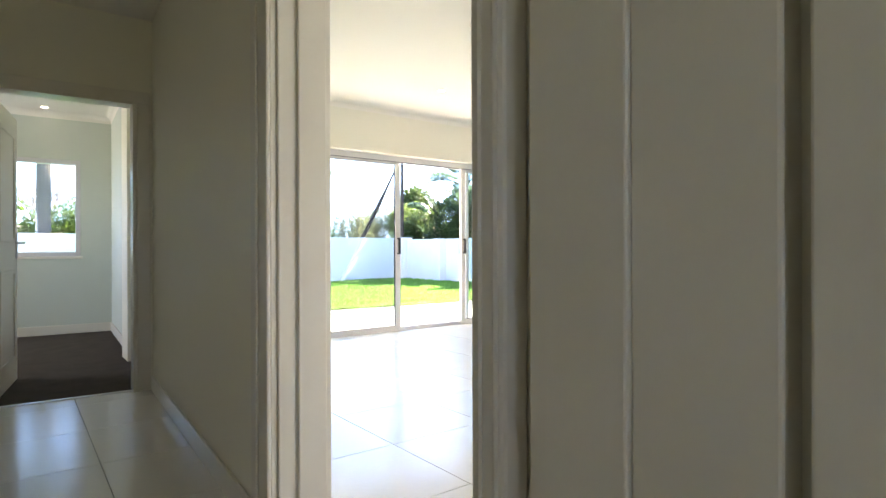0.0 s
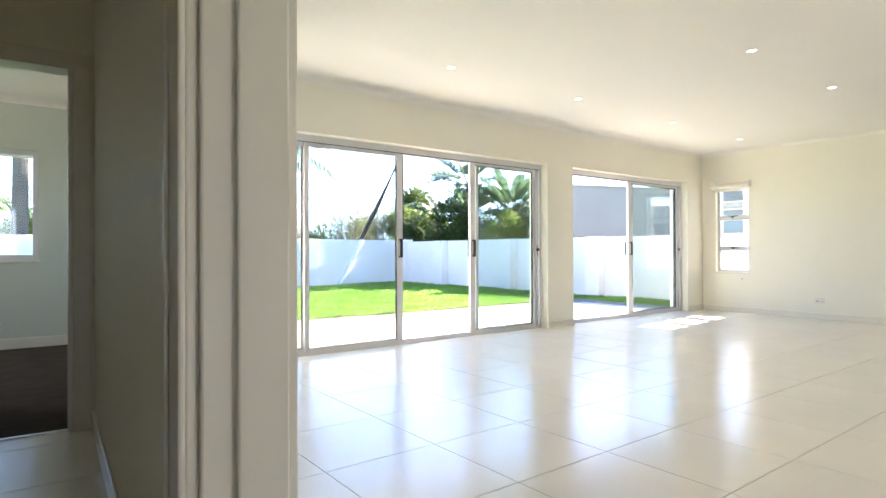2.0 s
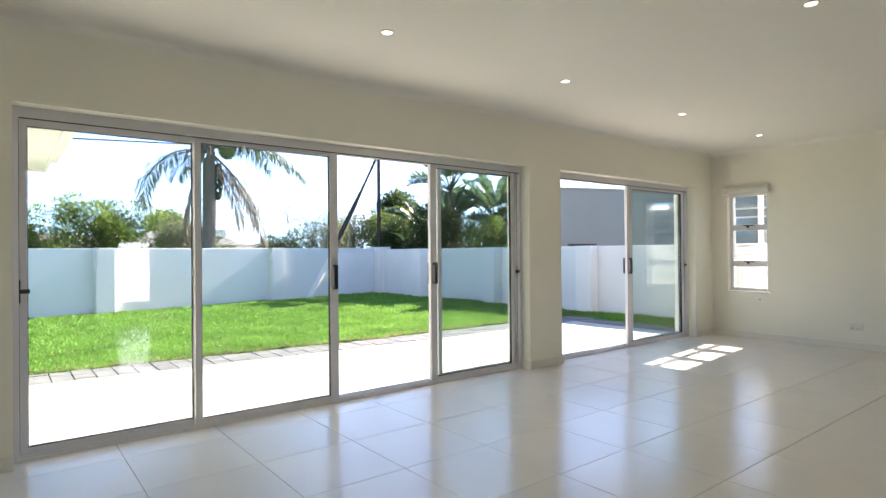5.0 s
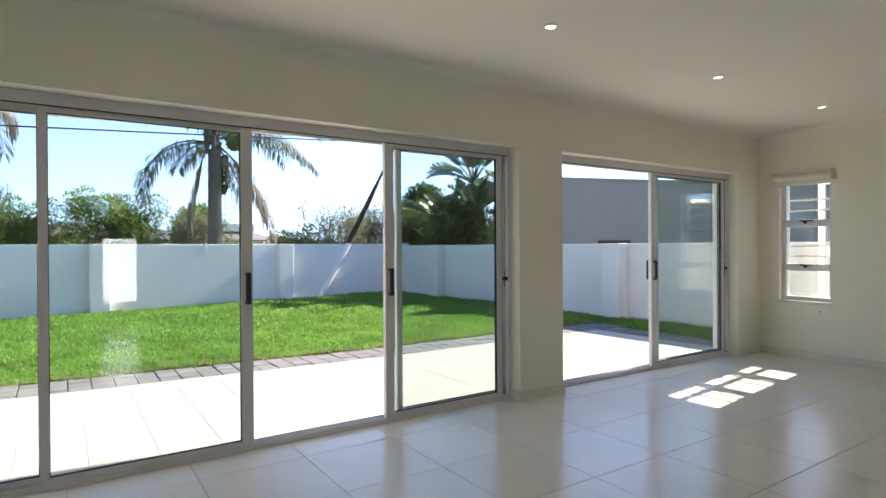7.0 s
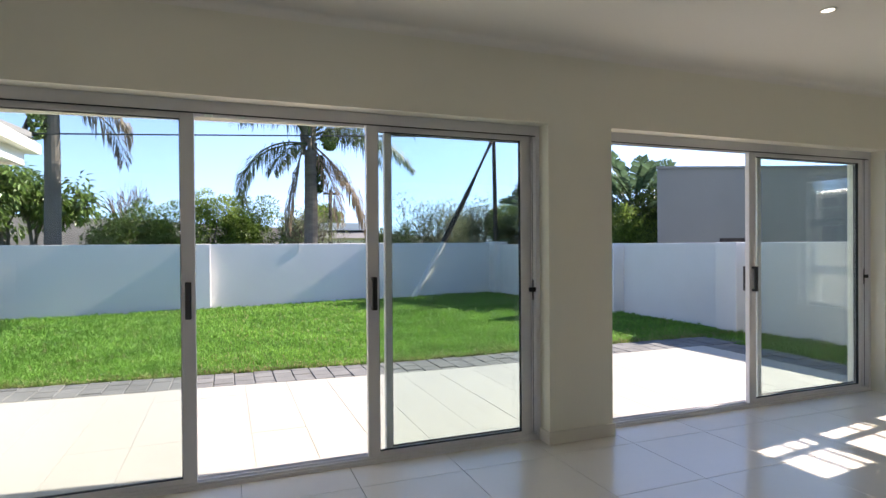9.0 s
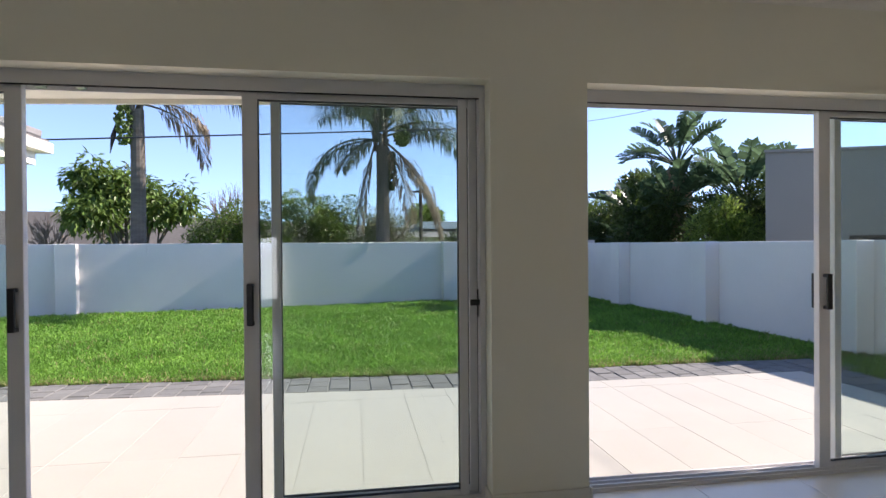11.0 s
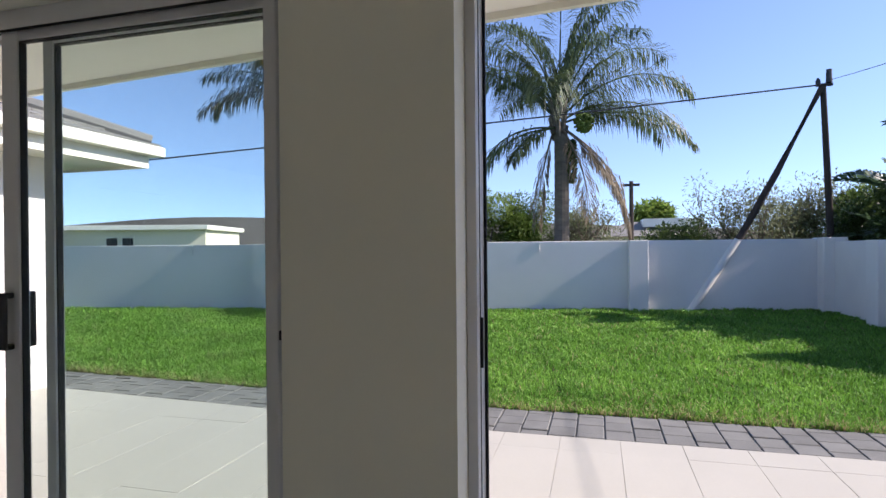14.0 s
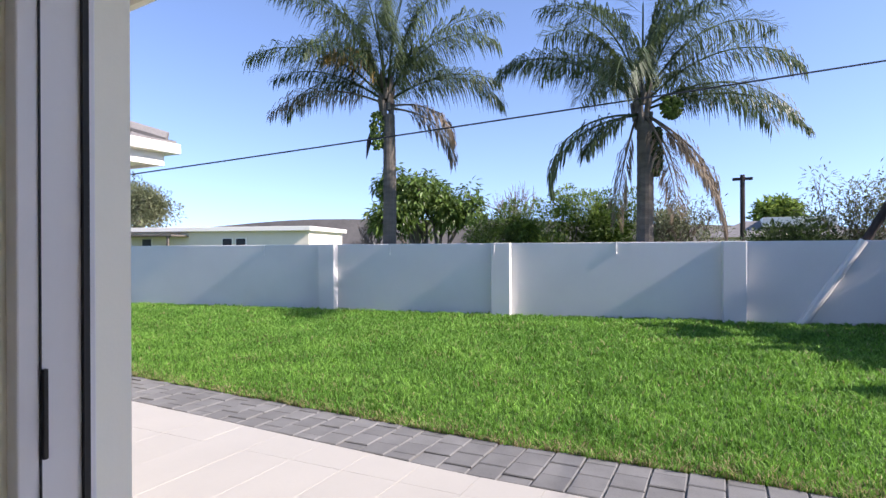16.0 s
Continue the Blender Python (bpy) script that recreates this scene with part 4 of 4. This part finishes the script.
J0, J1, JT = HD[0] + 0.025, HD[1] - 0.025, 2.055
frame_part("jamb_lining", [((0.022, HD[1] - 0.025, 0), (HT + 0.002, HD[1], 2.08)), ((-0.002, HD[1] - 0.013, 0), (0.022, HD[1], 2.08))])
frame_part("jamb_lining", [((-0.002, HD[0], 0), (HT + 0.002, HD[0] + 0.025, 2.08))])
frame_part("head_lining", [((-0.002, J0, JT), (HT + 0.002, J1, 2.08))])
frame_part("door_stop", [((0.085, J1 - 0.014, 0), (HT - 0.02, J1, JT))])
frame_part("door_stop", [((0.085, J0, 0), (HT - 0.02, J0 + 0.014, JT))])
for y0, y1 in ((J1 + 0.005, J1 + 0.105), (J0 - 0.105, J0 - 0.005)):
    if y0 > 0.5:
        frame_part("architrave", [((-0.016, y0, 0), (-0.0022, y1 + 0.08, 2.16)), ((-0.026, y0 + 0.085, 0), (-0.0161, y0 + 0.115, 2.16))])
    else:
        frame_part("architrave", [((-0.053, y1 - 0.078, 0), (-0.0022, y1, 2.16)), ((-0.058, y1 - 0.066, 0), (-0.0531, y1 - 0.03, 2.16))], 0.008)
frame_part("architrave", [((-0.016, J0 - 0.105, 2.165), (-0.0022, J1 + 0.105, 2.25))])
strip("trim_hall_panel", [((-0.050, -0.468, 0), (-0.001, -0.308, 2.3)), ((-0.043, -0.632, 0), (-0.001, -0.4685, 2.3)), ((-0.050, -0.80, 0), (-0.001, -0.657, 2.3))], GLOSS_WHITE, "white painted cupboard frame beside the doorway", "door frame", M_HALL)
bframe = thing("door_frame", "cream painted frame of the bedroom doorway", "door frame", kind="structure")
bm = bmesh.new()
for lo, hi in (((BD[1], HB[0] - 0.012, 0), (BD[1] + 0.085, HB[0] - 0.001, 2.02)), ((BD[1] - 0.025, HB[0] - 0.012, 0), (BD[1] - 0.001, HB[1] + 0.01, 2.02)), ((BD[0] + 0.001, HB[0] - 0.012, 0), (BD[0] + 0.025, HB[1] + 0.01, 2.02)), ((BD[0] - 0.085, HB[0] - 0.012, 2.022), (BD[1] + 0.085, HB[0] - 0.001, 2.10)), ((BD[0] + 0.025, HB[0] - 0.01, 2.008), (BD[1] - 0.025, HB[1] + 0.008, 2.036))):
    add_box(bm, lo, hi, 0.004)
bmesh.ops.transform(bm, matrix=M_HALL, verts=bm.verts)
part("frame", bm, GLOSS_WHITE, bframe)

leaf = thing("bedroom_door", "white panelled door standing open into the bedroom", "door")
leaf.matrix_basis = M_HALL @ pose(BD[0] + 0.03, HB[1] + 0.03, 0, 0, 0, 84)
part("door_panel", box((0, 0, 0.012), (0.77, 0.04, 1.99), 0.004), GLOSS_WHITE, leaf)
for z0, z1 in ((0.18, 0.85), (1.05, 1.85)):
    mould = bmesh.new()
    for lo, hi in (((0.12, -0.008, z0), (0.65, 0.0, z0 + 0.03)), ((0.12, -0.008, z1 - 0.03), (0.65, 0.0, z1)), ((0.12, -0.008, z0), (0.15, 0.0, z1)), ((0.62, -0.008, z0), (0.65, 0.0, z1))):
        add_box(mould, lo, hi, 0.003)
    part("panel_moulding", mould, GLOSS_WHITE, leaf)
handle = part("handle_plate", box((0.70, -0.008, 0.93), (0.735, 0.0, 1.13), 0.003), CHROME, leaf, "steel handle plate")
part("lever", tube([(0.718, -0.008, 1.05), (0.718, -0.05, 1.05), (0.61, -0.055, 1.05)], 0.009, 8), CHROME, handle)
structure("trim_threshold", hall_box([((BD[0], HB[0] + 0.03, 0.0), (BD[1], HB[0] + 0.055, 0.008))]), CHROME, "thin metal strip between tile and carpet", "threshold")

# bedroom window
bwin = thing("window_3", "white aluminium bedroom window", "window", kind="structure")
bwin.matrix_basis = M_HALL
Y3 = BN + 0.05
for lo, hi in (((BW[0], Y3 - 0.03, BWZ[0]), (BW[0] + 0.05, Y3 + 0.03, BWZ[1])), ((BW[1] - 0.05, Y3 - 0.03, BWZ[0]), (BW[1], Y3 + 0.03, BWZ[1])),
               ((BW[0] + 0.05, Y3 - 0.03, BWZ[0]), (BW[1] - 0.05, Y3 + 0.03, BWZ[0] + 0.05)), ((BW[0] + 0.05, Y3 - 0.03, BWZ[1] - 0.05), (BW[1] - 0.05, Y3 + 0.03, BWZ[1]))):
    part("window_frame", box(lo, hi, 0.004), ALU, bwin)
pn = part("pane", box((BW[0] + 0.05, Y3 - 0.003, BWZ[0] + 0.05), (BW[1] - 0.05, Y3 + 0.003, BWZ[1] - 0.05)), GLASS_CLEAR, bwin)
pn.visible_shadow = False
part("window_sill", box((BW[0] - 0.02, BN - 0.02, BWZ[0] - 0.03), (BW[1] + 0.02, BN + 0.019, BWZ[0] - 0.001), 0.004), GLOSS_WHITE, bwin)

# narrow east window with burglar bars and a rolled-up blind
ew = thing("window_4", "narrow white aluminium window with two top-hung sashes and bars", "window", kind="structure")
X4 = XE + 0.10
y0, y1, z0, z1 = SWY[0], SWY[1], SWZ[0], SWZ[1]
frames = [((X4 - 0.03, y0, z0), (X4 + 0.03, y0 + 0.045, z1)), ((X4 - 0.03, y1 - 0.045, z0), (X4 + 0.03, y1, z1)), ((X4 - 0.03, y0 + 0.045, z0), (X4 + 0.03, y1 - 0.045, z0 + 0.045)), ((X4 - 0.03, y0 + 0.045, z1 - 0.045), (X4 + 0.03, y1 - 0.045, z1))]
for lo, hi in frames:
    part("window_frame", box(lo, hi, 0.003), ALU, ew)
ZT = (z0 + 0.045, 1.025, 1.53, z1 - 0.045)
for k, z in enumerate(ZT[1:3]):
    part("transom", box((X4 - 0.034, y0 + 0.045, z - 0.04), (X4 + 0.034, y1 - 0.045, z + 0.04), 0.003), ALU, ew)
    part("stay", box((X4 - 0.06, (y0 + y1) / 2 - 0.07, z + 0.02), (X4 - 0.036, (y0 + y1) / 2 + 0.07, z + 0.035), 0.003), BLACK, ew, "black window stay")
    part("stay_pin", box((X4 - 0.07, (y0 + y1) / 2 - 0.0, z - 0.005), (X4 - 0.036, (y0 + y1) / 2 + 0.025, z + 0.02), 0.003), BLACK, ew)
for a, b in zip(ZT, ZT[1:]):
    pn = part("pane", box((X4 - 0.003, y0 + 0.045, a + 0.04), (X4 + 0.003, y1 - 0.045, b - 0.04)), GLASS_CLEAR, ew)
    pn.visible_shadow = False
for z in (1.15, 1.27, 1.68, 1.80):
    part("burglar_bar", tube([(X4 + 0.05, y0, z), (X4 + 0.05, y1, z)], 0.012, 6), ALU, ew)
part("window_sill", box((XE - 0.015, y0 - 0.015, z0 - 0.03), (X4 - 0.031, y1 + 0.015, z0 - 0.001), 0.004), GLOSS_WHITE, ew)
post = thing("post", "slim white metal post outside the narrow window", "post", (10.2, 5.67, ZP))
part("shaft", box((-0.025, -0.035, 0.008), (0.025, 0.035, 2.55), 0.006), ALU, post)
part("base_plate", box((-0.06, -0.07, 0), (0.06, 0.07, 0.0078), 0.002), ALU, post)
blind = thing("roller_blind", "rolled-up white roller blind above the narrow window", "blind")
part("roll", tube([(XE - 0.045, y0 - 0.03, 2.05), (XE - 0.045, y1 + 0.03, 2.05)], 0.04, 14), GLOSS_WHITE, blind)
for y in (y0 - 0.035, y1 + 0.03):
    part("bracket", box((XE - 0.09, y, 2.0), (XE - 0.0, y + 0.006, 2.11), 0.002), GLOSS_WHITE, blind)
part("bottom_bar", box((XE - 0.055, y0 - 0.02, 1.955), (XE - 0.035, y1 + 0.02, 1.985), 0.004), GLOSS_WHITE, blind)

# window frames behind the walk: the south window, and one added for the hall's fill
for nm, wx, wz, lab in (("window_5", SW, SZ, "plain white framed south window"), ("window_6", ED, EZ, "plain white frame of the unseen opening added to light the hall")):
    sw = thing(nm, lab, "window", kind="structure")
    for lo, hi in (((wx[0], YS - 0.1, wz[0]), (wx[0] + 0.04, YS - 0.05, wz[1])), ((wx[1] - 0.04, YS - 0.1, wz[0]), (wx[1], YS - 0.05, wz[1])), ((wx[0] + 0.04, YS - 0.1, wz[0]), (wx[1] - 0.04, YS - 0.05, wz[0] + 0.04)), ((wx[0] + 0.04, YS - 0.1, wz[1] - 0.04), (wx[1] - 0.04, YS - 0.05, wz[1]))):
        part("window_frame", box(lo, hi, 0.003), ALU, sw)

# small nail below the narrow window
nail = thing("nail", "small dark nail in the plaster below the narrow window", "nail")
part("shank", tube([(XE + 0.01, 5.34, 0.535), (XE - 0.018, 5.34, 0.54)], 0.004, 6), CREOSOTE, nail)
part("head", tube([(XE - 0.018, 5.34, 0.54), (XE - 0.021, 5.34, 0.5405)], 0.008, 8), CREOSOTE, nail)

# wall socket
sock = thing("wall_socket", "white double wall socket low on the plaster wall", "socket")
part("plate", box((XE - 0.012, 4.18, 0.225), (XE - 0.0005, 4.32, 0.315), 0.004), GLOSS_WHITE, sock)
for y in (4.22, 4.28):
    part("switch", box((XE - 0.018, y - 0.012, 0.282), (XE - 0.0121, y + 0.012, 0.302), 0.002), GLOSS_WHITE, sock)
    for dy, dz in ((-0.011, 0.247), (0.011, 0.247), (0, 0.262)):
        part("socket_hole", box((XE - 0.0128, y + dy - 0.004, dz - 0.004), (XE - 0.0121, y + dy + 0.004, dz + 0.004)), BLACK, sock)


def downlight(at, z, group, lit=True):
    d = thing("downlight", "round recessed ceiling downlight with a white rim", "downlight", (at[0], at[1], z), 0, group)
    rim = bmesh.new()
    prof = [(0.042, -0.003), (0.044, -0.007), (0.036, -0.008), (0.030, -0.002), (0.030, 0.0)]
    seg = 24
    rings = [[rim.verts.new((r * math.cos(6.2832 * k / seg), r * math.sin(6.2832 * k / seg), h)) for k in range(seg)] for r, h in [(0.042, 0.0)] + prof]
    for a, b in zip(rings, rings[1:]):
        for k in range(seg):
            rim.faces.new((a[k], b[k], b[(k + 1) % seg], a[(k + 1) % seg]))
    part("rim", rim, CHROME if not lit else GLOSS_WHITE, d)
    lens = bmesh.new()
    bmesh.ops.create_cone(lens, cap_ends=True, segments=20, radius1=0.033, radius2=0.033, depth=0.002, matrix=Matrix.Translation((0, 0, -0.0022)))
    part("lens", lens, LAMP, d, "glowing lamp lens")
    return d


first = downlight((1.41, 4.96), CEILING, "living room downlights")
for x, y in ((3.11, 4.94), (4.83, 4.94), (6.68, 4.96), (8.47, 4.96), (2.92, 3.15), (4.80, 3.15), (6.52, 3.15)):
    copy_thing(first, pose(x, y, CEILING))
downlight((-0.10, 8.15), CEILING, "bedroom downlights")
outside = downlight((4.66, 6.62), SOFFIT, "patio downlights")
for x in (2.6, 7.2):
    copy_thing(outside, pose(x, 6.62, SOFFIT))

# ---- tiles, pavers and grass ----
def laid(parent, name, across, gap, thick, mat, spots, bevel=0.002):
    """Separate pieces on shared meshes, one mesh for each size that occurs; spots: x0, y0, x1, y1, top."""
    shared = {}
    for x0, y0, x1, y1, top in spots:
        key = (round(x1 - x0, 3), round(y1 - y0, 3))
        if key not in shared:
            bm = box((gap / 2, across / 2, -thick), (key[0] - gap / 2, key[1] - across / 2, 0))
            top_edges = [e for e in bm.edges if all(v.co.z > -1e-6 for v in e.verts)]
            bmesh.ops.bevel(bm, geom=top_edges, offset=bevel, segments=1, affect="EDGES")
            shared[key] = mesh_of(bm, name, mat)
        ob = new(name, shared[key])
        ob.location = (x0, y0, top)
        ob.parent = parent


def grid(x_lo, x_hi, y_lo, y_hi, ox, oy, px, py):
    out = []
    for i in range(math.floor((x_lo - ox) / px), math.ceil((x_hi - ox) / px)):
        for j in range(math.floor((y_lo - oy) / py), math.ceil((y_hi - oy) / py)):
            a, b = max(x_lo, ox + i * px), min(x_hi, ox + (i + 1) * px)
            c, d = max(y_lo, oy + j * py), min(y_hi, oy + (j + 1) * py)
            if b - a > 0.03 and d - c > 0.03:
                out.append((a, c, b, d))
    return out


floor_ob, patio_ob, bed_ob = bpy.data.objects["floor"], bpy.data.objects["patio"], bpy.data.objects["lawn_edging_bed"]
laid(floor_ob, "tile", 0.003, 0.003, 0.007, TILE, [(a, c, b, d, 0.0) for a, c, b, d in grid(-1.29, XE, -1.6, YF, 1.77, 2.77, 0.61, 0.61) if not (a < 0.4 and c > 4.95)], 0.0012)
rng = random.Random(7)
whole, cut = [], []
for a, c, b, d in grid(1.0, 9.60, YO, 9.1, 5.70, 8.45, 0.4, 1.2):
    top = ZP + rng.uniform(-0.001, 0.001)
    ea, eb = patio_edge(a) - 0.004, patio_edge(b) - 0.004
    if d <= min(ea, eb):
        whole.append((a, c, b, d, top))
    elif c < min(ea, eb) - 0.02:
        cut.append((a, c, b, min(d, ea), min(d, eb), top))
laid(patio_ob, "tile", 0.0004, 0.0026, 0.007, PATIO_TILE, whole, 0.0006)
for a, c, b, da, db, top in cut:
    part("tile", add_prism(bmesh.new(), [(a + 0.0016, c + 0.0007), (b - 0.0016, c + 0.0007), (b - 0.0016, db), (a + 0.0016, da)], top - 0.007, top), PATIO_TILE, patio_ob)
pav = []
col = 0
x = -3.4
while x < 10.2:
    y0, cuts = patio_edge(x + 0.1) + 0.003, ((0, 0.2, 0.4, PAVE - 0.004) if col % 2 else (0, 0.1, 0.3, 0.5, PAVE - 0.004))
    for lo, hi in zip(cuts, cuts[1:]):
        pav.append((x, y0 + lo, x + 0.2, y0 + hi, ZP + rng.uniform(-0.004, 0.005)))
    x += 0.2
    col += 1
for col in range(2):
    y = 8.47 - col * 0.1
    while y > 5.2:
        pav.append((9.605 + col * 0.262, y, 9.867 + col * 0.262, y + 0.2, ZP + rng.uniform(-0.004, 0.005)))
        y -= 0.2
laid(bed_ob, "paver", 0.008, 0.008, 0.011, PAVER, pav, 0.006)

# grass blades
gr = np.random.default_rng(3)
N = 380000
gx = gr.uniform(-8.5, 11.0, N)
verge = 8.72 + PAVE - 0.02 + 0.065 * np.maximum(0, 5.6 - gx)
gy = verge + (gr.random(N) ** 1.5) * 8.4
gx[:14000], gy[:14000] = gr.uniform(10.17, 11.9, 14000), gr.uniform(6.2, 9.3, 14000)
patch = np.sin(gx * 2.1 + 0.7 * np.sin(gy * 1.9)) * np.sin(gy * 2.7 + 0.9 * np.sin(gx * 1.3))
keep = (gy < 16.42 + 0.16 * (gx - 3.37)) & (gx < 10.85 + (17.6 - gy) * 0.07)
gx, gy, patch, verge = gx[keep], gy[keep], patch[keep], verge[keep]
n = len(gx)
ang = gr.uniform(0, 2 * np.pi, n)
ht = (0.035 + 0.03 * gr.random(n) + 0.010 * patch) * (1 + 0.25 * (gy > 12))
tuft = np.sin(gx * 19 + 3 * np.sin(gy * 7.3)) * np.sin(gy * 23 + 3 * np.sin(gx * 6.1))
ht = ht * (0.85 + 0.45 * tuft)
lean = gr.uniform(0.2, 1.1, n) * ht
wd = 0.0022 + 0.0024 * gr.random(n) + 0.0010 * np.maximum(gy - 9, 0)
la = gr.uniform(0, 2 * np.pi, n)
base = np.stack([gx, gy, np.full(n, -0.086)], 1)
side = np.stack([np.cos(ang) * wd, np.sin(ang) * wd, np.zeros(n)], 1)
bend = np.stack([np.cos(la) * lean, np.sin(la) * lean, np.zeros(n)], 1)
mid = base + bend * 0.35 + np.stack([np.zeros(n), np.zeros(n), ht * 0.65], 1)
tip = base + bend + np.stack([np.zeros(n), np.zeros(n), ht], 1)
verts = np.empty((n, 5, 3))
verts[:, 0], verts[:, 1], verts[:, 2], verts[:, 3], verts[:, 4] = base - side, base + side, mid + side * 0.8, mid - side * 0.8, tip
k = np.arange(n) * 5
me = bpy.data.meshes.new("grass")
me.from_pydata(verts.reshape(-1, 3).tolist(), [], np.stack([k, k + 1, k + 2, k + 3], 1).tolist() + np.stack([k + 3, k + 2, k + 4], 1).tolist())
me.materials.append(BLADE)
me.materials.append(TURF_DRY)
dry = gr.random(n) < 0.02 + 0.5 * np.exp(-np.abs(gy - verge) / 0.16) + 0.05 * (patch > 0.6)
me.polygons.foreach_set("material_index", np.concatenate([dry, dry]).astype(np.int32))
tagged(new("grass", me), "short bright green lawn grass", "grass", kind="stuff")
